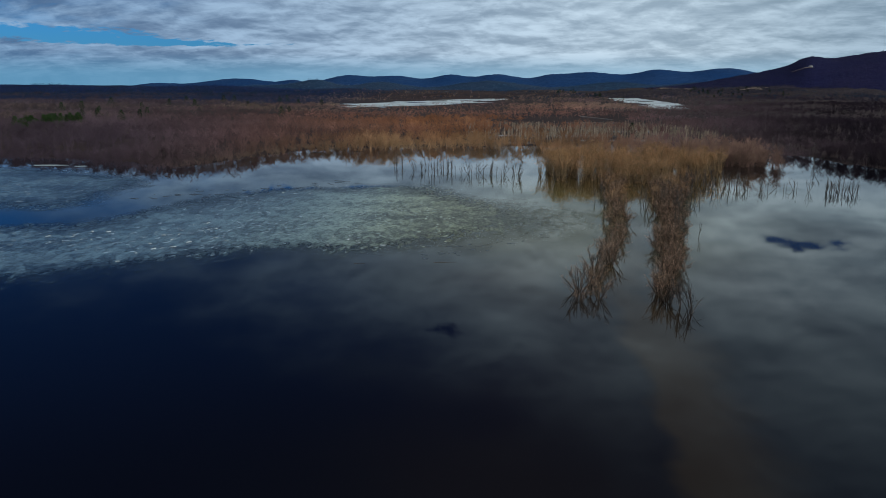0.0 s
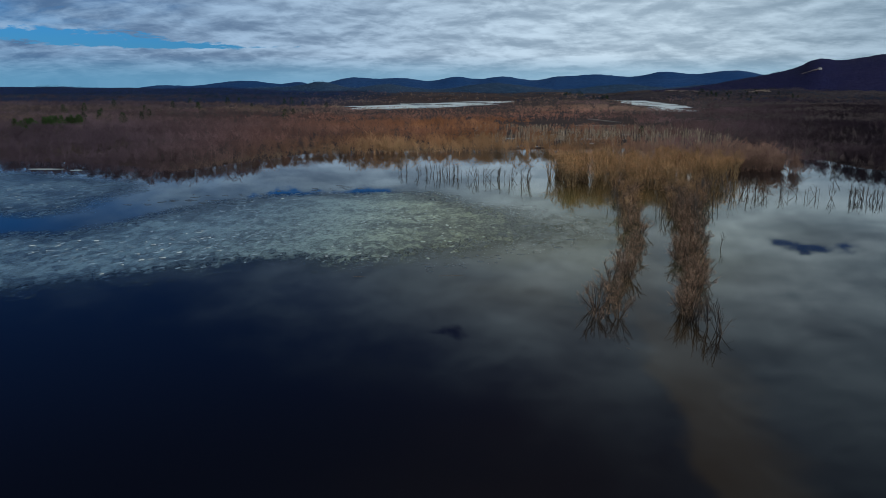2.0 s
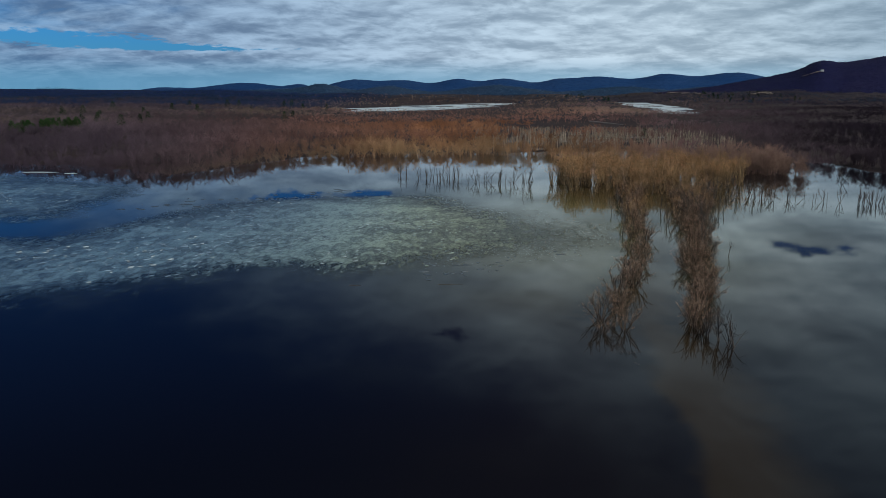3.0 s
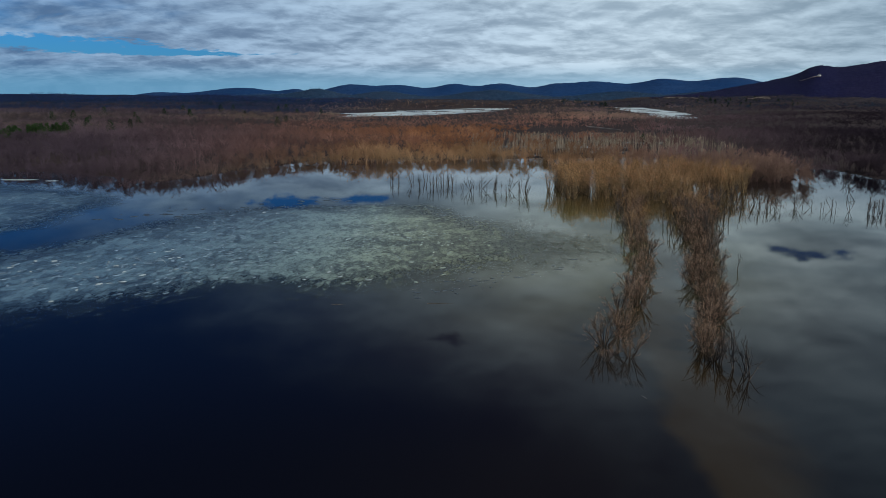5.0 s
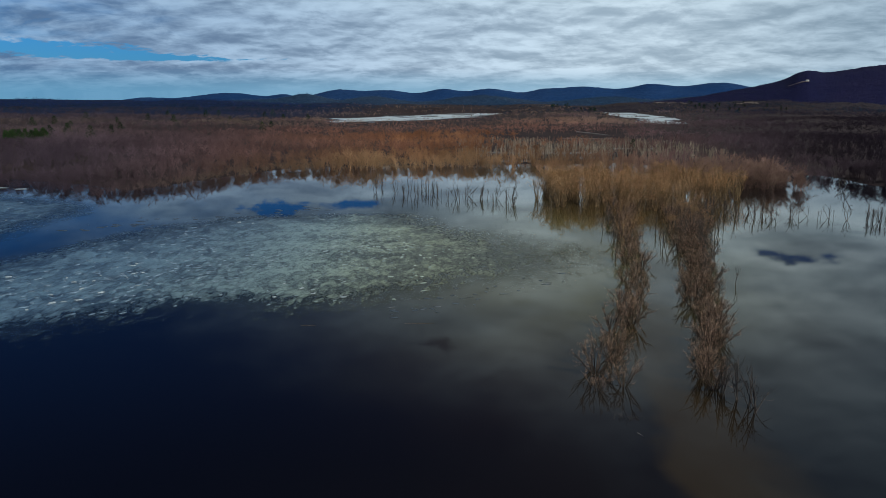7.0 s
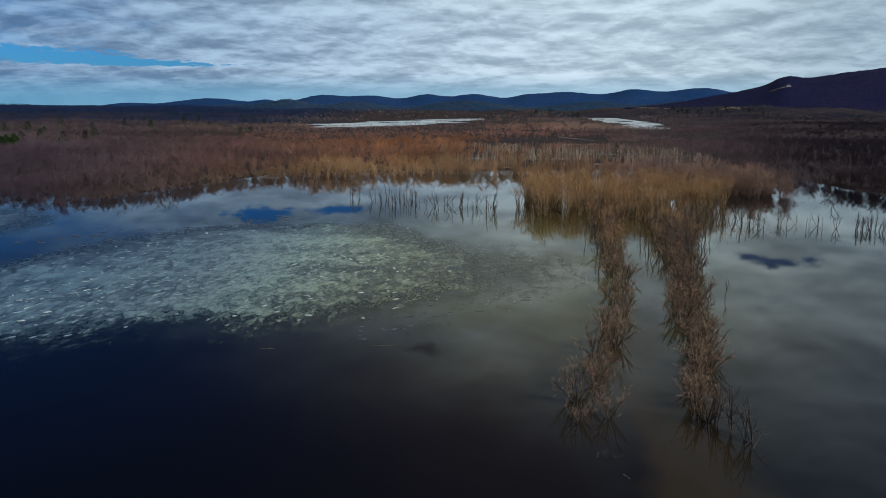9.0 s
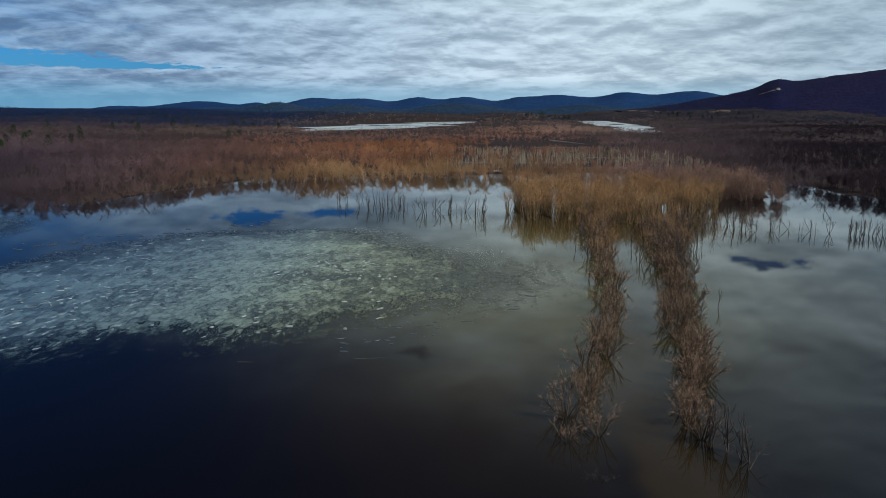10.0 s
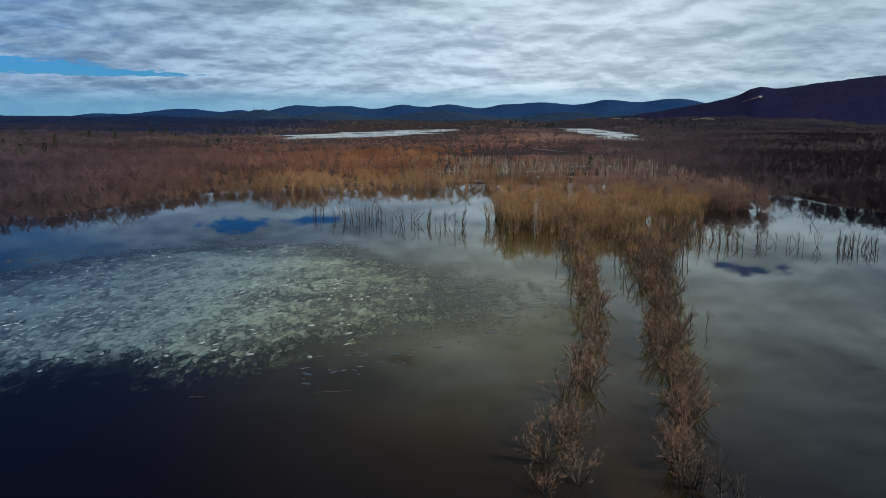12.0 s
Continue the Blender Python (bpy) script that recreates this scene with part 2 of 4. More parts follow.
def make_water():
    s = Shader("still brown lake water", 0.018, IOR=1.33)
    x, y, z = s.position()
    # olive silt spreading off the ice, and a brown channel between the rows of trees
    centre = s.math("ADD", 14.0, s.math("MULTIPLY", s.math("SUBTRACT", y, 100.0), 0.11))
    off = s.math("DIVIDE", s.math("SUBTRACT", x, centre), s.ramp(y, 120, 330, 34.0, 66.0))
    silt = s.math("POWER", 2.718, s.math("MULTIPLY", s.math("MULTIPLY", off, off), -1.0))
    silt = s.math("MULTIPLY", silt, s.math("MULTIPLY", s.ramp(y, 140, 245, 0.10, 1.0), s.ramp(y, 350, 420, 1.0, 0.35)))
    silt = s.math("MULTIPLY", silt, s.ramp(s.noise(0.02, 4, 0.5), 0.25, 0.65, 0.55, 1.0))
    col = s.mix(silt, (0.0034, 0.0041, 0.0074), s.mix(s.ramp(y, 150, 260), (0.072, 0.052, 0.025), (0.114, 0.105, 0.036)))
    # tan shallows under the thicket; the crowns' golden reflection is painted in too
    u, v = s.math("DIVIDE", s.math("SUBTRACT", x, 82.0), 52.0), s.math("DIVIDE", s.math("SUBTRACT", y, 380.0), 40.0)
    shallow = s.math("POWER", 2.718, s.math("MULTIPLY", s.math("ADD", s.math("MULTIPLY", u, u), s.math("MULTIPLY", v, v)), -1.0))
    col = s.mix(s.ramp(shallow, 0.05, 0.55, 0.0, 0.92), col, (0.058, 0.040, 0.014))
    wander = s.math("MULTIPLY", s.math("SUBTRACT", s.noise(0.06, 4, 0.55), 0.5), 14.0)
    middle = s.math("ADD", s.math("ADD", 30.0, s.math("MULTIPLY", s.math("SUBTRACT", y, 100.0), 0.06)), s.ramp(y, 190, 300, 0.0, 16.0))
    bed = s.math("ADD", s.math("SUBTRACT", x, middle), wander)
    channel = s.math("MULTIPLY", s.ramp(bed, -6.0, -1.5), s.ramp(bed, 4.0, 16.0, 1.0, 0.0))
    channel = s.math("MULTIPLY", channel, s.math("MULTIPLY", s.ramp(y, 85, 140, 0.6, 1.0), s.ramp(y, 260, 330, 1.0, 0.0)))
    s.colour(s.mix(s.math("MULTIPLY", channel, 0.7), col, (0.040, 0.028, 0.013)))
    return s.bump(s.noise(0.25, 3, 0.5, (1, 1.8, 1)), 0.02, 0.05).mat


def make_ground():
    s = Shader("marsh litter", 0.95)
    big, small = s.noise(0.012, 5, 0.6), s.noise(0.25, 5, 0.65)
    c = s.mix(s.ramp(big, 0.35, 0.65), (0.036, 0.027, 0.028), (0.056, 0.041, 0.038))
    c = s.mix(s.ramp(small, 0.35, 0.7), c, (0.030, 0.023, 0.023))
    # far litter below the ridge is coloured blue to stand for distance haze
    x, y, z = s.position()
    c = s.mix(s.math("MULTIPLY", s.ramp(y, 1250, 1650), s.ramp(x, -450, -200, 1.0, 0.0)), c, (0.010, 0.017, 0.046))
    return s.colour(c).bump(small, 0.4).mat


def make_hill(name, a, b, c, scale):
    s = Shader(name, 0.95)
    patch, crowns = s.noise(0.004 * scale, 5, 0.6, (1, 1.6, 1)), s.noise(0.09 * scale, 4, 0.7)
    col = s.mix(s.ramp(patch, 0.40, 0.62), a, b)
    col = s.mix(s.ramp(crowns, 0.40, 0.72), col, c)
    return s.colour(col).bump(crowns, 6.0, 0.9).mat


def make_ice():
    s = Shader("rotten lake ice", 0.28, IOR=1.31)
    thick = s.attribute("thick", "Fac")
    # frozen-together plates a few metres wide, crusted white in streaks
    plates = s.noise(0.20, 4, 0.55, (1.0, 0.55, 1), 0.8)
    streak = s.noise(0.72, 6, 0.68, (1.0, 0.42, 1), 1.6)
    patch = s.noise(0.03, 4, 0.55, (0.8, 1.4, 1))
    body = s.math("ADD", s.math("MULTIPLY", plates, 0.28), s.math("MULTIPLY", streak, 0.72))
    # each plate has its own shade and a dark wet rim
    shade = s.nt.nodes.new("ShaderNodeSeparateColor")
    s.nt.links.new(s.cells(0.46, (1.0, 0.55, 1), 3.2)["Color"], shade.inputs[0])
    rim = s.ramp(s.cells(0.46, (1.0, 0.55, 1), 3.2, "DISTANCE_TO_EDGE")["Distance"], 0.0, 0.35)
    body = s.math("ADD", s.math("MULTIPLY", body, 0.82), s.math("ADD", s.math("MULTIPLY", shade.outputs[0], 0.14), s.math("MULTIPLY", rim, 0.06)))
    crust = s.math("ADD", s.math("MULTIPLY", patch, 0.40), s.math("MULTIPLY", thick, 0.24))
    white = s.ramp(s.math("ADD", body, crust), 0.78, 1.09)
    x, y, z = s.position()
    # bluer to the left: the mirrored sky is worked into the ice colour
    tone, olive, sunk = s.ramp(x, -110, -10), s.ramp(x, -60, -5), s.ramp(x, -5, 26)
    dark = s.mix(olive, s.mix(tone, (0.026, 0.046, 0.074), (0.034, 0.052, 0.046)), (0.066, 0.068, 0.034))
    pale = s.mix(olive, s.mix(tone, (0.165, 0.265, 0.335), (0.35, 0.46, 0.38)), (0.36, 0.41, 0.245))
    pale = s.mix(sunk, pale, (0.115, 0.120, 0.060))
    s.colour(s.mix(white, dark, pale))
    s.bump(body, 0.22, 0.8)
    clear = s.nt.nodes.new("ShaderNodeBsdfTransparent")
    out = s.nt.nodes.new("ShaderNodeMixShader")
    # thin, waterlogged ice lets the dark water through
    solid = s.math("ADD", s.math("MULTIPLY", thick, 1.5), s.math("MULTIPLY", s.math("SUBTRACT", body, 0.5), 1.7))
    solid = s.math("ADD", solid, s.math("MULTIPLY", sunk, 0.18))
    s.put(out.inputs[0], s.ramp(solid, 0.2, 1.1, 0.0, 0.90))
    s.nt.links.new(clear.outputs[0], out.inputs[1])
    s.nt.links.new(s.bsdf.outputs[0], out.inputs[2])
    s.nt.links.new(out.outputs[0], s.out.inputs["Surface"])
    return s.mat


def make_crust():
    """White plates on the ice, coloured bluer to the left for the mirrored sky and yellower over the silt."""
    s = Shader("crusted ice plates", 0.6)
    x, y, z = s.position()
    pale = s.mix(s.ramp(x, -30, 30), s.mix(s.ramp(x, -95, 0), (0.24, 0.33, 0.42), (0.52, 0.60, 0.52)), (0.44, 0.46, 0.28))
    c = s.mix(s.ramp(s.island(), 0.0, 1.0), s.mix(1.0, pale, (0.50, 0.53, 0.55), "MULTIPLY"), pale)
    return s.colour(s.mix(s.ramp(s.noise(1.2, 4, 0.6), 0.35, 0.65), c, s.mix(1.0, c, (0.6, 0.64, 0.66), "MULTIPLY"))).mat


def make_plain(name, colour, rough=0.8, scale=2.0, vary=0.25):
    s = Shader(name, rough)
    n = s.noise(scale, 4, 0.6)
    return s.colour(s.mix(s.ramp(n, 0.3, 0.7), colour, tuple(v * (1 - vary) for v in colour))).mat


WATER, GROUND, ICE = make_water(), make_ground(), make_ice()
CRUST = make_crust()
SNOW_ICE = make_plain("white crusted ice", (0.40, 0.46, 0.48), 0.6, 0.8, 0.4)
DARK_ICE = make_plain("grey wet ice", (0.075, 0.095, 0.11), 0.35, 0.8, 0.5)
FAR_ICE = make_plain("pale snow covered ice", (0.58, 0.67, 0.70), 0.6, 0.02, 0.4)

# ---- mesh tools ----
rng = np.random.default_rng(7)


def soft_noise(x, y, cell, seed):
    """Smooth value noise in 0..1 on a plan, for arrays."""
    table = np.random.default_rng(seed).random((64, 64))
    u, v = np.asarray(x) / cell, np.asarray(y) / cell
    i, j = np.floor(u).astype(int), np.floor(v).astype(int)
    fu, fv = u - i, v - j
    fu, fv = fu * fu * (3 - 2 * fu), fv * fv * (3 - 2 * fv)
    a, b = table[i % 64, j % 64], table[(i + 1) % 64, j % 64]
    c, d = table[i % 64, (j + 1) % 64], table[(i + 1) % 64, (j + 1) % 64]
    return (a * (1 - fu) + b * fu) * (1 - fv) + (c * (1 - fu) + d * fu) * fv


def rough_noise(x, y, cell, seed, octaves=4):
    total, amount = 0.0, 0.0
    for k in range(octaves):
        total = total + soft_noise(x, y, cell / 2 ** k, seed + k) / 2 ** k
        amount += 1 / 2 ** k
    return total / amount


def mesh_of(name, verts, faces, material, smooth=False):
    """A mesh from arrays of vertices and of triangles or quads."""
    verts, faces = np.asarray(verts, np.float32), np.asarray(faces, np.int32)
    me = bpy.data.meshes.new(name)
    n, k = faces.shape
    me.vertices.add(len(verts)), me.loops.add(n * k), me.polygons.add(n)
    me.vertices.foreach_set("co", verts.ravel())
    me.loops.foreach_set("vertex_index", faces.ravel())
    me.polygons.foreach_set("loop_start", np.arange(0, n * k, k, dtype=np.int32))
    me.polygons.foreach_set("use_smooth", np.full(n, smooth))
    me.update(calc_edges=True)
    me.materials.append(material)
    return me


def grid_faces(nx, ny):
    i, j = np.meshgrid(np.arange(nx - 1), np.arange(ny - 1), indexing="ij")
    a = (i * ny + j).ravel()
    return np.stack([a, a + ny, a + ny + 1, a + 1], 1)


class Builder:
    """Collects tubes and slivers into one triangle mesh."""

    def __init__(self):
        self.v, self.f = [], []

    def tube(self, pts, radii, sides=4):
        base = len(self.v)
        for k, (p, r) in enumerate(zip(pts, radii)):
            a, b = pts[max(k - 1, 0)], pts[min(k + 1, len(pts) - 1)]
            axis = (b - a).normalized()
            u = axis.orthogonal().normalized()
            w = axis.cross(u)
            for s in range(sides):
                t = 2 * math.pi * s / sides
                self.v.append(tuple(p + u * (r * math.cos(t)) + w * (r * math.sin(t))))
        for k in range(len(pts) - 1):
            for s in range(sides):
                a, b = base + k * sides + s, base + k * sides + (s + 1) % sides
                self.f += [(a, b, b + sides), (a, b + sides, a + sides)]

    def sliver(self, a, b, width):
        d = (b - a)
        side = d.cross(Vector((random.uniform(-1, 1), random.uniform(-1, 1), random.uniform(-1, 1))))
        side = side.normalized() * (width / 2) if side.length > 1e-6 else Vector((width / 2, 0, 0))
        n = len(self.v)
        self.v += [tuple(a - side), tuple(a + side), tuple(b)]
        self.f.append((n, n + 1, n + 2))

    def arrays(self):
        return np.array(self.v, np.float32), np.array(self.f, np.int32)

    def mesh(self, name, material):
        return mesh_of(name, *self.arrays(), material)


def part(name, mesh, parent, label=""):
    ob = new(name, mesh)
    ob.parent = parent
    return tagged(ob, label)


def swing(direction, amount):
    d = direction + Vector((random.gauss(0, amount), random.gauss(0, amount), random.gauss(0, amount)))
    return d.normalized()


def branch(start, direction, length, bend, lift, steps):
    """Points along a wandering branch that turns slowly upwards."""
    pts, p, d = [start.copy()], start.copy(), direction.normalized()
    for _ in range(steps):
        d = swing(d, bend)
        d = (d + Vector((0, 0, lift))).normalized()
        p = p + d * (length / steps)
        pts.append(p.copy())
    return pts


def along(pts, t):
    k = min(int(t * (len(pts) - 1)), len(pts) - 2)
    return pts[k].lerp(pts[k + 1], t * (len(pts) - 1) - k), (pts[k + 1] - pts[k]).normalized()


# ---- lie of the land ----
SHORE_X = np.array([-4500, -800, -420, -265, -220, -180, -166, -155, -142, -120, -85, -33, 34, 122, 132, 150, 176, 181, 213, 221, 226, 230, 264, 340, 700, 4500], float)
SHORE_Y = np.array([600, 530, 470, 447, 428, 408, 432, 470, 491, 525, 534, 544, 548, 545, 456, 443, 443, 502, 502, 440, 432, 416, 385, 345, 300, 200], float)


def shore(x):
    return np.interp(x, SHORE_X, SHORE_Y)


def blob_field(x, y, blobs):
    """Below zero inside any of the ellipses (x, y, half length, half depth, lean)."""
    best = np.full(np.shape(x), 9e9)
    wob = (rough_noise(x, y, 60, 31, 3) - 0.5) * 0.9
    for cx, cy, a, b, lean in blobs:
        u, v = (x - cx), (y - cy) - lean * (x - cx)
        best = np.minimum(best, (np.hypot(u / a, v / b) - 1 + wob) * min(a, b))
    return best


PONDS = [(126, 892, 36, 8, 0.0), (60, 690, 62, 7, 0.02), (120, 640, 52, 6, -0.05), (20, 612, 42, 6, 0.03), (140, 745, 42, 8, 0.0)]
FAR_LAKES = [(-140, 1570, 142, 170, 0.9), (-52, 1760, 110, 120, 0.9), (346, 1760, 52, 330, 0.0), (316, 1400, 40, 110, 0.0)]


def water_depth(x, y):
    """Above zero over land, below over water, roughly in metres to the edge."""
    wob = (rough_noise(x, y, 70, 11, 4) - 0.5) * 40
    lake = y - shore(x) - np.interp(x, [-150, -70, 130, 175], [24, 34, 40, 20]) + wob * np.interp(x, [-150, -70, 130, 175], [0.6, 0.7, 1, 0.7])
    lake = np.where(y < -400, -400 - y, lake)
    return np.minimum(np.minimum(lake, blob_field(x, y, PONDS)), blob_field(x, y, FAR_LAKES))


def land_height(x, y):
    d = water_depth(x, y)
    z = np.where(d > 0, 0.7 * (1 - np.exp(-d / 12)), np.maximum(d * 0.12, -2.5))
    swell = (rough_noise(np.asarray(x) * 0.45, y, 240, 171, 4) - 0.35).clip(0) * 34
    flat = np.exp(-((np.degrees(np.arctan2(x, y)) + 4) / 9) ** 2) * np.clip((1950 - np.asarray(y)) / 100, 0, 1)
    swell = swell * (1 - np.clip(flat * 1.3, 0, 1))
    z = z + swell * np.clip((d - 15) / 120, 0, 1) * np.clip((np.asarray(y) - 820) / 500, 0, 1)
    return z + np.where(d > 0, (rough_noise(x, y, 45, 21, 3)) * 0.4 * np.clip(d / 10, 0, 1), 0)


def build_ground():
    xs = np.concatenate([np.linspace(-4500, -1150, 20), np.linspace(-1100, 1100, 221), np.linspace(1150, 4500, 20)])
    ys = np.concatenate([np.linspace(-4500, -450, 14), np.linspace(-400, 330, 20), np.linspace(350, 2250, 191), np.linspace(2300, 4600, 16)])
    gx, gy = np.meshgrid(xs, ys, indexing="ij")
    verts = np.stack([gx, gy, land_height(gx, gy)], -1).reshape(-1, 3)
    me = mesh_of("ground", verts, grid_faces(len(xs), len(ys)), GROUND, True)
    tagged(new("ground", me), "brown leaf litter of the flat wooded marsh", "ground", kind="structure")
    size = 4500
    me = mesh_of("water", [(-size, -size, 0), (size, -size, 0), (size, 2250, 0), (-size, 2250, 0)], [(0, 1, 2, 3)], WATER)
    tagged(new("water", me), "still dark lake water mirroring the clouds", "water", kind="structure")


build_ground()


class Ridge:
    """A wooded ridge; peaks: degrees right of straight ahead, height above the base and half width in degrees."""

    def __init__(self, distance, depth, peaks, base, az0, az1, seed, rough=5.0):
        self.distance, self.depth, self.peaks, self.base, self.az0, self.az1, self.seed, self.rough = distance, depth, peaks, base, az0, az1, seed, rough

    def at(self, az, t):
        """Places on the ridge, by degrees and by -1..1 from its near foot to its far foot."""
        crest = self.base + 0 * az
        for a, h, w in self.peaks:
            crest = crest + h * np.exp(-((az - a) / w) ** 2)
        ends = np.clip((az - self.az0) / 4, 0, 1) * np.clip((self.az1 - az) / 4, 0, 1)
        crest = crest * ends - 3 * (1 - ends)
        profile = np.cos(t * math.pi / 2) ** 1.5
        r = self.distance + t * self.depth
        x, y = np.tan(np.radians(az)) * (r - 45), r
        z = crest * profile + (rough_noise(x, y, 220, self.seed, 5) - 0.5) * self.rough * 3 * profile - 2.0
        z = z + (rough_noise(x, y, 20, self.seed + 9, 2) - 0.5) * 5.0 * profile
        return np.stack([x, y, z], -1)

    def build(self, name, label, material):
        nx, ny = 320, 36
        az, t = np.meshgrid(np.linspace(self.az0, self.az1, nx), np.linspace(-1, 1, ny), indexing="ij")
        me = mesh_of("hill", self.at(az, t).reshape(-1, 3), grid_faces(nx, ny), material, True)
        tagged(new(name, me), label, "hill", kind="structure")
        return self

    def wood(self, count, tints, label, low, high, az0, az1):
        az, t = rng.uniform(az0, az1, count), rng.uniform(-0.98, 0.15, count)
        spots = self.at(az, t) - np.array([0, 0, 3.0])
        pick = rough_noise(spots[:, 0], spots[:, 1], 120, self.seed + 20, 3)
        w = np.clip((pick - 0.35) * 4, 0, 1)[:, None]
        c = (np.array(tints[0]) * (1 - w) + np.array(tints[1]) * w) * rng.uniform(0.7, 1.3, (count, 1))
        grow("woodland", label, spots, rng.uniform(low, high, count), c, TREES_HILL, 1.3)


# distance haze is mixed into these base colours as blue, cloud shadow as dark
HILL_HAZE = make_hill("distant haze-tinted wooded hills", (0.011, 0.044, 0.135), (0.018, 0.052, 0.14), (0.008, 0.033, 0.105), 0.6)
HILL_MID = make_hill("haze-tinted conifer hills", (0.018, 0.044, 0.090), (0.030, 0.052, 0.094), (0.013, 0.032, 0.066), 0.8)
HILL_LEFT = make_hill("haze-tinted conifer ridge", (0.008, 0.018, 0.058), (0.014, 0.024, 0.064), (0.006, 0.013, 0.040), 1.0)
HILL_RIGHT = make_hill("bare haze-tinted hardwood hill", (0.009, 0.010, 0.046), (0.015, 0.014, 0.050), (0.006, 0.007, 0.032), 1.0)

RANGE = Ridge(3700, 500, [(-24.1, 17, 1.53), (-18.4, 43, 3.38), (-14.4, 23, 0.97), (-10.6, 53, 2.35), (-6.6, 52, 2.46), (-2.8, 49, 1.65), (0.6, 54, 2.3),
                          (4.6, 12, 1.1), (7.5, 70, 4.41), (12.4, 41, 1.74), (17.1, 89, 3.98)], 7, -40, 34, 3, 2.5)
RANGE.build("hill_1", "distant haze-tinted wooded hills on the skyline", HILL_HAZE)
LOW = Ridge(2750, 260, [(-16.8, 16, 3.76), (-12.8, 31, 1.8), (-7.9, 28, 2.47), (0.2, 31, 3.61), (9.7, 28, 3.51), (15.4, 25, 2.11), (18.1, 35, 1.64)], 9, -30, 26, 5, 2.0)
LOW.build("hill_2", "low haze-tinted conifer hills before the far range", HILL_MID)
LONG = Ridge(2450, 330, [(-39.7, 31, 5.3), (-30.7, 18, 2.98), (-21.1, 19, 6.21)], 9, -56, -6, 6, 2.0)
LONG.build("hill_3", "long dark haze-tinted conifer ridge", HILL_LEFT)
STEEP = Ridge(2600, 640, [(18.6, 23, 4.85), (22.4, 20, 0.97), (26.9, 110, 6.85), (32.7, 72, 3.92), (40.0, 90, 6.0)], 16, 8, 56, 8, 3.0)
STEEP.build("hill_4", "bare haze-tinted hardwood hill above the marsh", HILL_RIGHT)
FOOT = Ridge(2150, 200, [(12.5, 10, 2.5), (18, 14, 4.0), (26, 16, 6.0)], 12, 3, 44, 12, 5.0)
FOOT.build("hill_5", "brown scrubby foothill with pale clearings", make_hill("scrubby foothill", (0.026, 0.022, 0.034), (0.052, 0.043, 0.046), (0.015, 0.015, 0.026), 1.4))

# ---- far woods ----


def far_tree(twigs, width, spread, limbs, stems=3, low=0.42):
    """A bare tree one metre high, to be scaled: stems, limbs and a haze of upright twigs."""
    b = Builder()
    tops = []
    for k in range(stems):
        top = Vector((random.gauss(0, 0.12), random.gauss(0, 0.12), random.uniform(0.6, 0.75)))
        b.tube([Vector((top.x * 0.2, top.y * 0.2, -0.05)), top], [0.011, 0.005], 3)
        tops.append(top)
    tips = []
    for k in range(limbs):
        a, t = random.uniform(0, 6.283), random.uniform(low, 1.0)
        start = Vector((0, 0, 0)).lerp(tops[k % stems], t)
        reach = spread * random.uniform(0.3, 0.9)
        end = start + Vector((math.cos(a) * reach, math.sin(a) * reach, random.uniform(0.2, 0.42)))
        b.sliver(start, end, 0.012)
        tips.append((start, end))
    for _ in range(twigs):
        s, e = random.choice(tips)
        p = s.lerp(e, random.uniform(0.3, 0.95))
        d = swing(Vector((p.x * 2.2, p.y * 2.2, 0.50)), 0.8)
        b.sliver(p, p + d * random.uniform(0.08, 0.20), width * random.uniform(0.9, 1.7))
    return b.arrays()


def pale_stem(twigs):
    """A drowned slender tree one metre high: tall pale stem and a thin top."""
    b = Builder()
    top = Vector((random.gauss(0, 0.04), random.gauss(0, 0.04), 0.9))
    b.tube([Vector((0, 0, -0.05)), top], [0.022, 0.008], 3)
    for _ in range(twigs):
        p = Vector((0, 0, 0)).lerp(top, random.uniform(0.45, 1.0))
        b.sliver(p, p + swing(Vector((0, 0, 1)), 0.45) * random.uniform(0.12, 0.3), 0.014)
    return b.arrays()


random.seed(11)
TREES_FRONT = [far_tree(280, 0.0080, 0.44, 20, 3, 0.18) for _ in range(8)]
TREES_MID = [far_tree(84, 0.0150, 0.46, 9, 1, 0.3) for _ in range(7)]
TREES_HILL = [far_tree(18, 0.055, 0.46, 3, 1) for _ in range(5)]
TREES_FAR = [far_tree(27, 0.042, 0.46, 4, 1) for _ in range(6)]
STEMS = [pale_stem(14) for _ in range(5)]


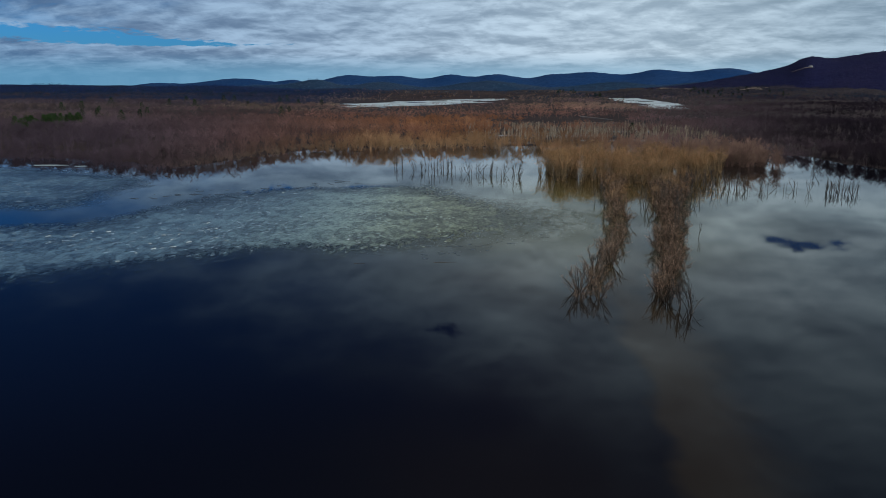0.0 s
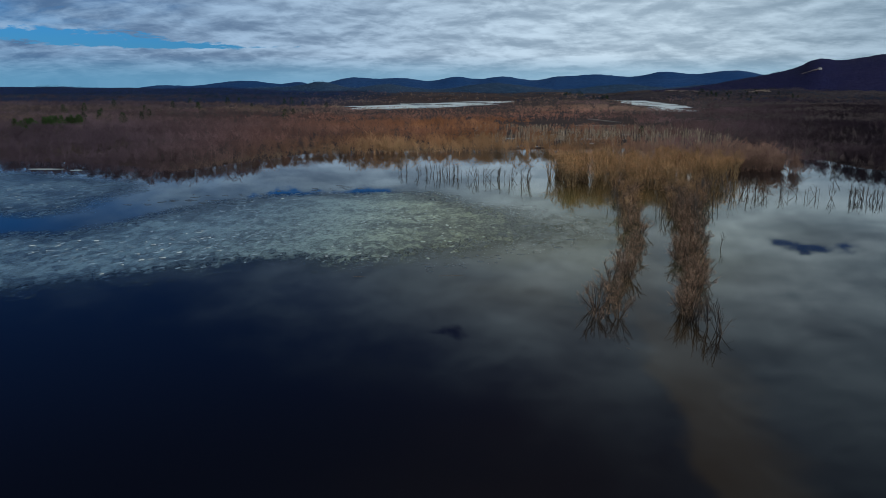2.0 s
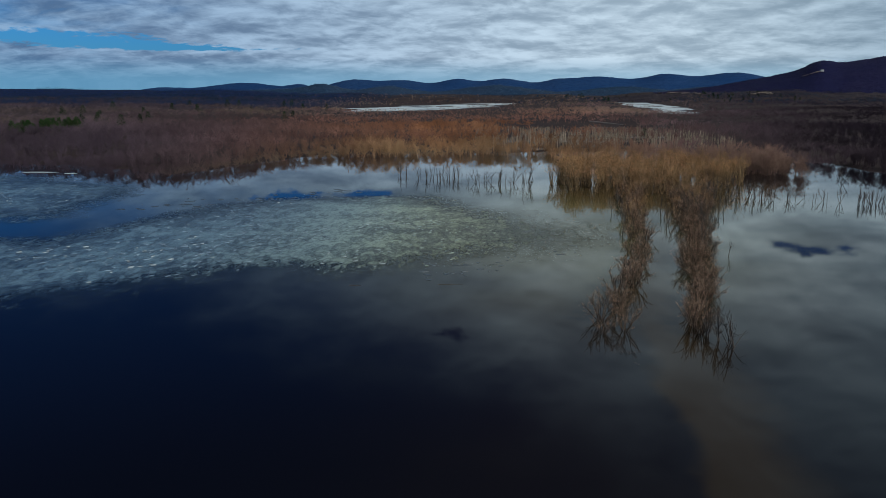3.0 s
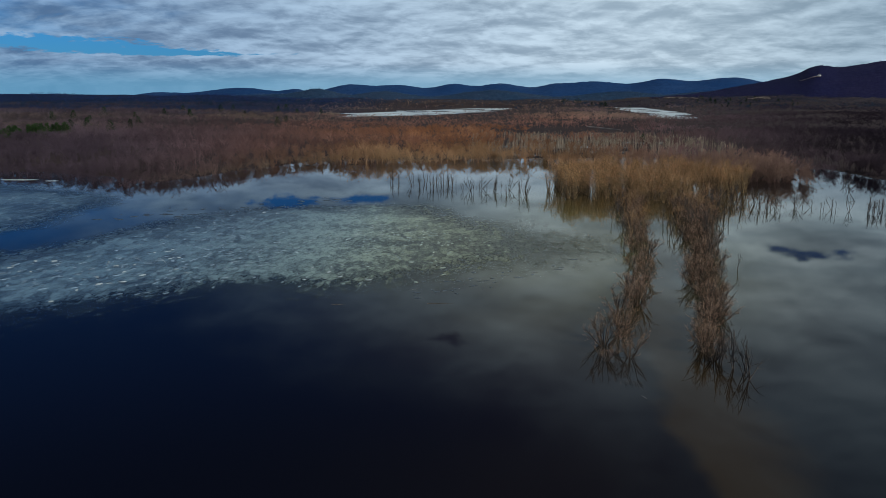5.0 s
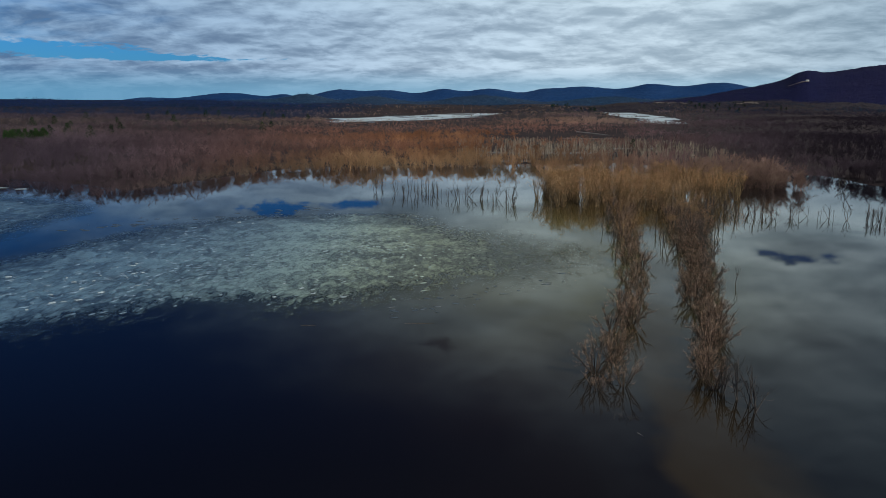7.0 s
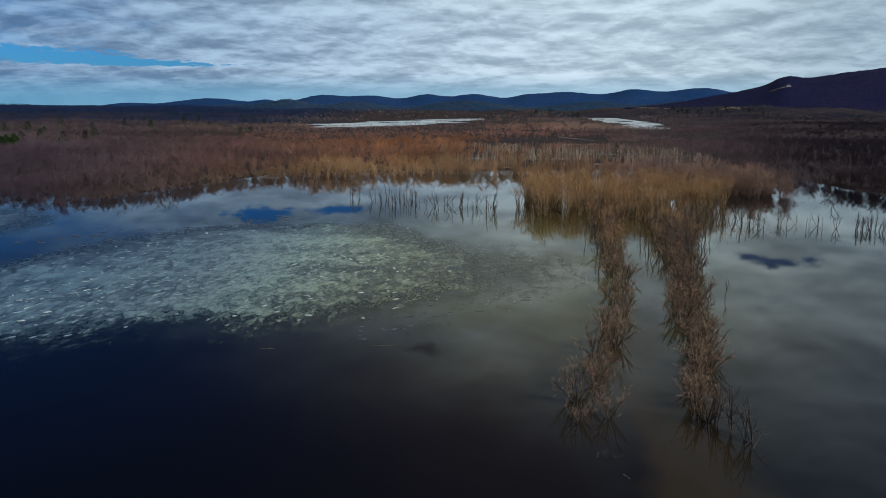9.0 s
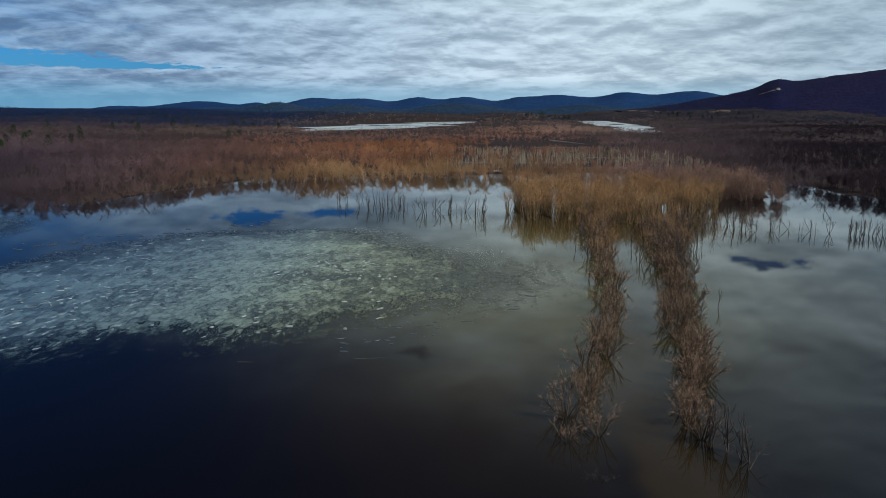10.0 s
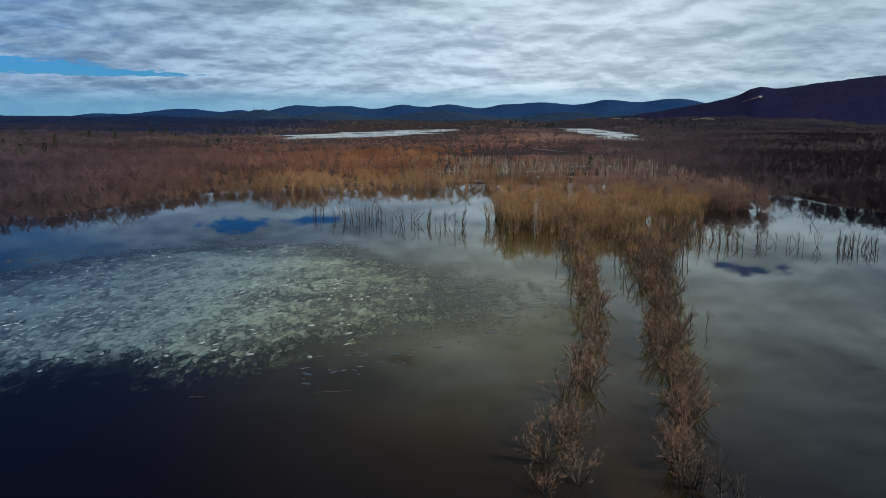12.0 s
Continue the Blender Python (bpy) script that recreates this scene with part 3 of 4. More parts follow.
def grow(name, label, places, heights, tints, kinds, widen=1.0):
    """Many trees joined into one mesh, with a colour of its own for each."""
    all_v, all_f, all_c, offset = [], [], [], 0
    pick = rng.integers(0, len(kinds), len(places))
    turn = rng.uniform(0, 6.283, len(places))
    for k, (v, f) in enumerate(kinds):
        idx = np.nonzero(pick == k)[0]
        if not len(idx):
            continue
        c, s = np.cos(turn[idx])[:, None], np.sin(turn[idx])[:, None]
        h = heights[idx][:, None]
        x = (v[:, 0] * c - v[:, 1] * s) * h * widen + places[idx, 0][:, None]
        y = (v[:, 0] * s + v[:, 1] * c) * h * widen + places[idx, 1][:, None]
        z = v[:, 2] * h + places[idx, 2][:, None]
        all_v.append(np.stack([x, y, z], -1).reshape(-1, 3))
        all_f.append((f[None] + (np.arange(len(idx)) * len(v))[:, None, None]).reshape(-1, 3) + offset)
        all_c.append(np.repeat(tints[idx], len(v), 0))
        offset += len(idx) * len(v)
    me = mesh_of(name, np.concatenate(all_v), np.concatenate(all_f), WOOD_TINT)
    colours = np.concatenate(all_c)
    layer = me.attributes.new("tint", "FLOAT_COLOR", "POINT")
    layer.data.foreach_set("color", np.concatenate([colours, np.ones((len(colours), 1))], 1).astype(np.float32).ravel())
    return tagged(new(name, me), label, "woodland", kind="stuff")


def wood_tint(x, y):
    """Twig colour by the stand: purplish maples, rusty alders, straw willows; sides darkened as by cloud shadow, far
    woods blued as by haze.
    """
    n = rough_noise(x, y, 130, 51, 3)
    m = rough_noise(x, y, 45, 61, 3)
    az = np.degrees(np.arctan2(x, y))
    maple = np.array([0.108, 0.080, 0.097])
    rust = np.array([0.225, 0.100, 0.048])
    straw = np.array([0.295, 0.200, 0.108])
    dark = np.array([0.058, 0.042, 0.052])
    # rust and straw of the centre also take in the sunlit patch there
    centre = np.exp(-((az + 1) / np.where(az > -1, 12, 16)) ** 2)
    front = np.clip(1 - (y - shore(x) - 20) / 90, 0, 1)
    c = maple[None] + 0 * x[:, None]
    w = np.clip(centre * (0.5 + 1.1 * n) * np.clip(1.6 - y / 1100, 0.25, 1), 0, 1)[:, None]
    c = c * (1 - w) + rust * w
    w = (np.clip(centre * 1.3, 0, 1) * front * (0.15 + 0.85 * m))[:, None].clip(0, 1)
    c = c * (1 - w) + straw * w
    # stands to the right are darkened as if under cloud shadow
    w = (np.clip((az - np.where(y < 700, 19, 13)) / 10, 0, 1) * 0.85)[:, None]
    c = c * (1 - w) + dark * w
    bands = rough_noise(x * 0.35, y, 110, 64, 4)
    w = (np.clip((bands - 0.46) * 5, 0, 1) * np.clip((y - 650) / 300, 0, 1) * np.clip((16 - az) / 6, 0, 1) * 0.75)[:, None]
    c = c * (1 - w) + np.array([0.150, 0.112, 0.075]) * w
    w = (np.clip((0.44 - bands) * 5, 0, 1) * np.clip((y - 600) / 300, 0, 1) * 0.6)[:, None]
    c = c * (1 - w) + np.array([0.060, 0.038, 0.036]) * w
    # far left twigs turn navy, haze and cloud shadow put into the colour
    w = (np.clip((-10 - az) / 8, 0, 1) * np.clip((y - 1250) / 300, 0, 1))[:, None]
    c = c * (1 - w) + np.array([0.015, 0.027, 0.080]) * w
    # more cloud shade painted into the far right
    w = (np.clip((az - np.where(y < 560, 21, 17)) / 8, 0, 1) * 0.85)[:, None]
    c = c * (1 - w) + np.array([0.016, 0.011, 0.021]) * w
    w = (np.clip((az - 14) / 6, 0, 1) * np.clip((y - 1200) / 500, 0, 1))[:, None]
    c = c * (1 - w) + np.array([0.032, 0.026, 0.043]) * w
    # left stands painted darker for the shade of clouds
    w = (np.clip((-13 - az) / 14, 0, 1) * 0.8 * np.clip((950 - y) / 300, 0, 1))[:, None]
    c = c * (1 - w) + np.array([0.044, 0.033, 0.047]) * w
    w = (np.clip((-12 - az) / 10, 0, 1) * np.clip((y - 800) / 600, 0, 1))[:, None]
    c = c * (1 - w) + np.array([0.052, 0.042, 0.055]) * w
    w = (np.exp(-((az + 16) / 6) ** 2) * np.clip((y - 900) / 150, 0, 1) * np.clip((1450 - y) / 200, 0, 1) * np.clip((bands - 0.40) * 5, 0, 1) * 0.7)[:, None]
    c = c * (1 - w) + np.array([0.150, 0.118, 0.086]) * w
    # distant conifers get a blue that stands for haze
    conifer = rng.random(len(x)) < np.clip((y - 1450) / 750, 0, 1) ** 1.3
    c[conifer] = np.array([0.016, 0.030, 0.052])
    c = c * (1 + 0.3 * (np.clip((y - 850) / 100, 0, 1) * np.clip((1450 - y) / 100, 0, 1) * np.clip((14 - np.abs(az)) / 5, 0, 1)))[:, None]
    # both sides dimmed once more for that painted shade
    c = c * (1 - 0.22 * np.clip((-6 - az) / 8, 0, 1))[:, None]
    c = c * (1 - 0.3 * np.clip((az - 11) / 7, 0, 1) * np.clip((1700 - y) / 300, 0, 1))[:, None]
    point = ((x > 112) & (x < 184) & (y < 560))[:, None] * 0.75
    c = c * (1 - point) + np.array([0.235, 0.145, 0.108]) * point
    clumps = 1.5 * rough_noise(x * 0.7, y, 44, 68, 3) - 0.25
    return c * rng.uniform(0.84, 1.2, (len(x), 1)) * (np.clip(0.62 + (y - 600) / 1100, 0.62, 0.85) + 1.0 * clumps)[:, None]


def scatter(count, y0, y1, az0, az1):
    y = np.sqrt(rng.uniform(y0 ** 2, y1 ** 2, count))
    az = rng.uniform(math.tan(radians(az0)), math.tan(radians(az1)), count)
    return y * az, y


def build_woods():
    x, y = scatter(10500, 330, 860, -41, 37)
    more = rng.uniform(0, 1, (900, 2))
    x, y = np.concatenate([x, 196 + 190 * more[:, 0]]), np.concatenate([y, 330 + 210 * more[:, 1]])
    d = y - shore(x) + (rough_noise(x, y, 30, 71, 3) - 0.5) * np.where(x > 126, 12, 34)
    keep = (d > 0) & (blob_field(x, y, PONDS) > 1)
    flooded = (x > 5) & (x < 185) & (y > 575) & (y < 865)
    keep &= ~flooded | (rng.random(len(x)) < np.where(y > 765, 0.9, np.where(y < 650, 0.75, 0.6)))
    x, y = x[keep], y[keep]
    h = rng.uniform(7.0, 11.0, len(x)) * np.clip(0.45 + 1.15 * rough_noise(x, y, 48, 81, 3), 0.55, 1.4)
    z = land_height(x, y).clip(-0.4, 5)
    h = h * np.where(x < -100, 0.6 + 0.4 * np.clip((y - shore(x)) / 60, 0, 1), 1.0)
    h = np.where(flooded[keep] & (y > 765), rng.uniform(2.5, 4.5, len(x)), h)
    h = np.where((x > 177) & (x < 218) & (y < 545), h * 0.42, h)
    edge = y < shore(x) + 75
    for pick, label, kinds in ((edge, "bare flooded trees along the wooded shore", TREES_FRONT), (~edge, "bare brown and rusty swamp woods behind the shore", TREES_MID)):
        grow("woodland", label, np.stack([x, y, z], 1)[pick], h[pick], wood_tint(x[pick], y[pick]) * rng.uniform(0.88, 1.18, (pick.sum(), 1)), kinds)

    x, y = rng.uniform(122, 177, 230), rng.uniform(445, 520, 230)
    keep = y > shore(x) + rng.uniform(-4, 8, 230)
    x, y = x[keep], y[keep]
    tint = np.array([0.200, 0.130, 0.098])[None] * rng.uniform(0.75, 1.3, (len(x), 1))
    grow("woodland", "bare brown trees on the flooded point", np.stack([x, y, 0 * x - 0.2], 1), rng.uniform(6.0, 9.5, len(x)), tint, TREES_FRONT, 1.2)

    x, y = rng.uniform(38, 150, 300), rng.uniform(490, 590, 300)
    tint = wood_tint(x, y) * rng.uniform(0.9, 1.2, (300, 1))
    grow("woodland", "rusty flooded trees behind the thicket", np.stack([x, y, 0 * x - 0.2], 1), rng.uniform(4.0, 7.0, 300), tint, TREES_FRONT)

    x, y = scatter(10000, 380, 640, -38, 34)
    d = y - shore(x) + (rough_noise(x, y, 22, 72, 4) - 0.5) * np.where(x > 126, 10, 30)
    keep = (d > -3) & (d < np.where(x > 126, 20, 60)) & ((x < 20) | (x > 126))
    x, y = x[keep], y[keep]
    grey = (0.45 * np.clip((x + 190) / 60, 0, 1) * np.clip((126 - x) / 10, 0, 1))[:, None]
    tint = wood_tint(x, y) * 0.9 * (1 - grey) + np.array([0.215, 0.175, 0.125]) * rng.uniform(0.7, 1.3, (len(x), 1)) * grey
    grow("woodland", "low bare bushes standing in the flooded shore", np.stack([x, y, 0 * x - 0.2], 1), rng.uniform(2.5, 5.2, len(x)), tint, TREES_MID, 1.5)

    x, y = scatter(11500, 850, 2150, -40, 36)
    x2, y2 = scatter(5500, 850, 1300, -40, 36)
    x, y = np.concatenate([x, x2]), np.concatenate([y, y2])
    keep = (blob_field(x, y, PONDS) > 1) & (blob_field(x, y, FAR_LAKES) > 2) & (rough_noise(x, y, 90, 91, 3) > 0.22) & ~((x > 40) & (x < 165) & (y < 950))
    x, y = x[keep], y[keep]
    h = rng.uniform(6.0, 9.5, len(x)) * np.clip(0.40 + 1.2 * rough_noise(x, y, 90, 82, 3), 0.5, 1.4)
    h = h * (1 - 0.5 * np.exp(-((np.degrees(np.arctan2(x, y)) + 4) / 9) ** 2) * ((y > 1020) & (y < 1500)))
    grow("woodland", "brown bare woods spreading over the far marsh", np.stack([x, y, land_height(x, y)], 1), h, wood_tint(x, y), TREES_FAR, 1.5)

    x, y = rng.uniform(-15, 190, 1500), rng.uniform(600, 775, 1500)
    keep = (blob_field(x, y, PONDS) > -16) & (y > shore(x) + 12) & (rough_noise(x, y, 40, 181, 3) > 0.36)
    x, y = x[keep], y[keep]
    tint = np.array([0.30, 0.25, 0.19])[None] * rng.uniform(0.55, 1.3, (len(x), 1))
    grow("woodland", "pale drowned stems standing in shallow water", np.stack([x, y, 0 * x], 1), rng.uniform(7, 10.5, len(x)), tint, STEMS)


build_woods()
# the first three tints hold their hills' haze and shade as colour
LONG.wood(3000, [(0.016, 0.032, 0.110), (0.028, 0.042, 0.115)], "conifers tinted haze blue on the long ridge", 6, 10, -40, -11)
LOW.wood(2600, [(0.042, 0.092, 0.165), (0.070, 0.105, 0.17)], "conifers tinted haze blue on the low hills", 6, 10, -24, 20)
STEEP.wood(5000, [(0.009, 0.012, 0.066), (0.017, 0.018, 0.070)], "bare hardwoods tinted dark haze blue on the hill", 3.5, 6, 14, 38)
FOOT.wood(1500, [(0.092, 0.074, 0.066), (0.020, 0.022, 0.032)], "scrub and young pines on the foothill", 5, 10, 8, 34)

# ---- flooded trees in the lake ----


def clump_tree(stems, height, spread, twigs, limbs, upright, low=0.28, stout=1.0, twig=(0.5, 1.5, 0.024, 0.052, 0.75)):
    """Stem and crown meshes of a many-stemmed bare tree that rises from the water."""
    wood, crown = Builder(), Builder()
    lines = []
    for k in range(stems):
        a = 6.283 * (k + random.uniform(-0.35, 0.35)) / stems
        lean = random.uniform(0.1, 1.0) * spread
        d = Vector((math.cos(a) * lean, math.sin(a) * lean, 1))
        start = Vector((math.cos(a) * 0.35, math.sin(a) * 0.35, -0.6))
        length = height * random.uniform(0.75, 1.05)
        pts = branch(start, d, length, 0.10, 0.05 * upright, 6)
        r = 0.10 * stout * random.uniform(0.8, 1.3) * min(height, 9) / 8
        wood.tube(pts, [r * (1 - 0.82 * i / 6) for i in range(7)], 4)
        lines.append((pts, length))
    limb_lines = []
    for k in range(limbs):
        pts, length = lines[k % stems]
        p, d = along(pts, random.uniform(low, 0.94))
        side = swing(d, 0.7)
        q = branch(p, side, length * random.uniform(0.18, 0.42), 0.18, 0.12 * upright, 3)
        wood.tube(q, [0.040, 0.030, 0.019, 0.008], 3)
        limb_lines.append(q)
    for k in range(twigs):
        q = limb_lines[k % limbs] if random.random() < 0.8 else lines[k % stems][0]
        p, d = along(q, random.uniform(0.25, 1.0) if q in limb_lines else random.uniform(0.6, 1.0))
        d = (swing(d, twig[4]) + Vector((0, 0, 0.25 * upright))).normalized()
        crown.sliver(p, p + d * random.uniform(twig[0], twig[1]), random.uniform(twig[2], twig[3]))
    return wood, crown


def fan_tree(stems, height, spread, twigs):
    """Stem and crown meshes of a drowned bush-like tree: forked stems fanning out of one base into fine twigs."""
    wood, crown = Builder(), Builder()
    tips = []
    for k in range(stems):
        a = 6.283 * (k + random.uniform(-0.45, 0.45)) / stems
        lean = spread * math.sqrt(random.uniform(0.02, 1.0))
        length = height * random.uniform(0.7, 1.05) * (1 - 0.12 * lean)
        pts = branch(Vector((math.cos(a) * 0.3, math.sin(a) * 0.3, -0.6)), Vector((math.cos(a) * lean, math.sin(a) * lean, 1)), length, 0.11, 0.03, 6)
        r = random.uniform(0.09, 0.16)
        wood.tube(pts, [r * (1 - 0.8 * i / 6) for i in range(7)], 4)
        for _ in range(6):
            p, d = along(pts, random.uniform(0.28, 0.96))
            q = branch(p, swing(d, 0.38), length * random.uniform(0.2, 0.42), 0.16, 0.05, 3)
            wood.tube(q, [0.060, 0.048, 0.034, 0.014], 3)
            tips.append(q)
            for _ in range(3):
                e, f = along(q, random.uniform(0.2, 0.95))
                wood.sliver(e, e + swing(f, 0.40) * random.uniform(0.5, 1.3), random.uniform(0.030, 0.052))
    for k in range(twigs):
        p, d = along(tips[k % len(tips)], random.uniform(0.35, 1.0))
        d = (swing(d, 0.60) + Vector((0, 0, 0.15))).normalized()
        crown.sliver(p, p + d * random.uniform(0.4, 1.15), random.uniform(0.012, 0.026))
    return wood, crown


def tree_thing(name, label, wood, crown, bark, twig, group, stems="dark wet stems"):
    root = new(name)
    tagged(root, label, "tree", group)
    part("trunk", wood.mesh("trunk", bark), root, stems)
    part("crown", crown.mesh("crown", twig), root, "fine bare twigs")
    return root


def place(ob, x, y, turn, size):
    """A copy of a tree, in the water at x, y."""
    made = copy_thing(ob, pose(x, y, 0, 0, 0, turn))
    made.scale = (size, size, size * random.uniform(0.92, 1.08))
    return made


def plant(kinds, spots):
    """The first trees of each kind stand on the first spots, copies on the rest."""
    for k, (x, y, turn, size) in enumerate(spots):
        if k < len(kinds):
            kinds[k].matrix_basis = pose(x, y, 0, 0, 0, turn)
            kinds[k].scale = (size,) * 3
        else:
            place(kinds[k % len(kinds)], x, y, turn, size)


random.seed(21)
ROW_LABEL = "many-stemmed bare grey-brown tree flooded by the lake"
row_kinds = [tree_thing("flooded_tree", ROW_LABEL, *fan_tree(random.randint(9, 13), random.uniform(6.2, 8.4), random.uniform(0.75, 1.15), 900),
                        BARK, TWIG_ROW, "flooded trees in two rows") for _ in range(9)]
# two lines of trees on the drowned banks of a channel: y, x, half width
ROW_LEFT = [(167, 24.0, 3.0), (185, 27.6, 4.4), (198, 30, 3.8), (215, 37, 2.5), (232, 40, 3.2), (262, 47, 3.6), (300, 53, 4.0), (345, 60, 5.0), (388, 66, 8.0)]
ROW_RIGHT = [(172, 42.2, 1.6), (186, 45.2, 2.0), (198, 50, 2.8), (215, 53, 3.4), (236, 58, 4.2), (260, 64, 5.0), (285, 70, 6.5), (320, 78, 9.0), (362, 88, 14.0), (385, 92, 18.0)]


def row_spots(row, count):
    ys = [r[0] for r in row]
    spots = []
    for k in range(count):
        y = ys[0] + (ys[-1] - ys[0]) * ((k + random.random() * 0.8) / count) ** 0.95
        x = np.interp(y, ys, [r[1] for r in row])
        half = np.interp(y, ys, [r[2] for r in row])
        spots.append((x + random.uniform(-half, half) * 0.75, y, random.uniform(0, 360), random.uniform(0.55, 1.15)))
    return spots


plant(row_kinds, row_spots(ROW_LEFT, 50) + row_spots(ROW_RIGHT, 76))

ISLAND_LABEL = "slender bare tree with orange-tan twigs standing in water"
island_kinds = [tree_thing("swamp_tree", ISLAND_LABEL, *clump_tree(random.randint(6, 9), random.uniform(11.5, 14), random.uniform(0.26, 0.50), 520, 44, 1.1, 0.66, 1.35, (0.5, 1.5, 0.020, 0.042, 1.05)),
                           TAN_BARK, TWIG_ISLAND, "orange trees of the flooded thicket", "slender tan-brown stems") for _ in range(7)]
island_spots = []
while len(island_spots) < 270:
    x, y = random.uniform(15, 150), 364 + 96 * random.random() ** 1.1
    front = np.interp(x, [22, 41, 61, 80, 100, 127, 140, 150], [386, 375, 370, 372, 378, 402, 428, 462])
    if y > front + random.uniform(-4, 6) and x < np.interp(y, [388, 418, 480, 530], [112, 128, 146, 140]) + random.gauss(0, 3) and x > np.interp(y, [388, 410, 530], [34, 29, 38]) + random.gauss(0, 3):
        island_spots.append((x, y, random.uniform(0, 360), (random.uniform(0.74, 0.98) + 0.10 * min(1, (y - front) / 45)) * (0.60 + 0.66 * float(rough_noise(np.array(x), np.array(y), 17, 191, 2)))))
for half, (x, y, turn, size) in enumerate(row_spots(ROW_LEFT[-3:], 14) + row_spots(ROW_RIGHT[-3:], 34)):
    island_spots.append((x, y, turn, size * 0.62))
for k in range(34):
    island_spots.append((random.uniform(42, 84), random.uniform(380, 430), random.uniform(0, 360), random.uniform(0.7, 0.9)))
plant(island_kinds, island_spots)


def dead_tree(height, limbs, lean):
    wood = Builder()
    trunk = branch(Vector((0, 0, -0.6)), Vector((random.gauss(0, lean), random.gauss(0, lean), 1)), height, 0.045, 0.02, 6)
    wood.tube(trunk, [0.16 * height / 8 * (1 - 0.75 * i / 6) for i in range(7)], 5)
    for _ in range(limbs):
        p, d = along(trunk, random.uniform(0.25, 0.95))
        q = branch(p, swing(d, 0.6), height * random.uniform(0.2, 0.5), 0.12, 0.12, 4)
        wood.tube(q, [0.065, 0.05, 0.038, 0.024, 0.010], 4)
        for _ in range(4):
            a, e = along(q, random.uniform(0.4, 1.0))
            wood.sliver(a, a + swing(e, 0.5) * random.uniform(0.6, 1.5), 0.05)
    return wood


random.seed(31)
dead_kinds = []
for k in range(6):
    root = tagged(new("dead_tree"), "bare dead tree standing in the lake", "tree", "dead trees in the water")
    wood = dead_tree(random.uniform(6.5, 9.5), random.randint(4, 9), 0.16)
    for _ in range(k % 3):
        other = dead_tree(random.uniform(5, 8), random.randint(3, 6), 0.42)
        n = len(wood.v)
        wood.v += other.v
        wood.f += [(a + n, b + n, c + n) for a, b, c in other.f]
    part("trunk", wood.mesh("trunk", SNAG), root)
    dead_kinds.append(root)
dead_spots = []
for k in range(46):                                   # thin stand left of the thicket
    t = random.random()
    dead_spots.append((-52 + 72 * t + random.gauss(0, 2), 430 - 38 * t + random.uniform(-12, 22), random.uniform(0, 360), random.uniform(0.65, 1.1)))
for k in range(34):                                   # line right of the thicket
    t = random.random()
    dead_spots.append((106 + 70 * t, 366 - 20 * t + random.gauss(0, 4), random.uniform(0, 360), random.uniform(0.45, 0.85)))
for x, y, size in ((45.4, 168, 0.85), (44.0, 171, 0.7), (46.4, 165.5, 0.7), (70, 262, 1.0), (70.5, 246, 0.9), (72, 285, 1.0), (76, 300, 1.0), (80, 330, 0.9),
                   (177, 414, 0.9), (195, 458, 0.9), (85, 345, 0.9), (92, 360, 1.0)):
    dead_spots.append((x, y, random.uniform(0, 360), size))
for k in range(22):                                   # thick dark scrub off the thicket's corner
    t = random.random()
    dead_spots.append((100 + 26 * t + random.gauss(0, 2), 374 - 12 * t + random.gauss(0, 7), random.uniform(0, 360), random.uniform(0.7, 1.05)))
for k in range(26):                                   # bare stems along the outer side of the row
    y = random.uniform(236, 380)
    dead_spots.append((np.interp(y, [236, 300, 380], [62, 76, 97]) + random.gauss(0, 2.5), y, random.uniform(0, 360), random.uniform(0.7, 1.05)))
for k in range(34):                                   # tall dark stems where the row meets the thicket
    y = random.uniform(290, 372)
    dead_spots.append((np.interp(y, [290, 330, 372], [70, 80, 99]) + random.gauss(0, 4.5), y, random.uniform(0, 360), random.uniform(0.9, 1.25)))
for k in range(16):
    y = random.uniform(270, 370)
    dead_spots.append((np.interp(y, [270, 345, 370], [45, 55, 58]) + random.gauss(0, 2), y, random.uniform(0, 360), random.uniform(0.7, 1.0)))
plant(dead_kinds, dead_spots)
for x, y, size, k in ((45.4, 168, 0.95, 2), (47.2, 164.5, 0.9, 5), (43.6, 171, 0.75, 2), (48.0, 168.5, 0.8, 3), (46.2, 162.5, 0.7, 4), (64, 250, 0.9, 5), (75, 292, 1.0, 2), (118, 396, 0.9, 5), (112, 402, 1.0, 2), (108, 398, 0.9, 5)):
    place(dead_kinds[k], x, y, random.uniform(0, 360), size)

# ---- ice ----
ICE_MAIN = [(-230, 200), (-185, 157), (-121, 168), (-98, 181), (-83, 189), (-74, 200), (-62, 210), (-50, 206), (-36, 207), (-24, 211), (-8, 222), (8, 238), (26, 246), (44, 262), (46, 285), (30, 305),
            (10, 322), (-6, 340), (-26, 362), (-60, 360), (-95, 354), (-120, 330), (-133, 309), (-139, 279), (-150, 260), (-200, 250)]
ICE_LEFT = [(-320, 300), (-175, 283), (-158, 294), (-162, 325), (-160, 356), (-170, 382), (-205, 402), (-255, 424), (-340, 430)]


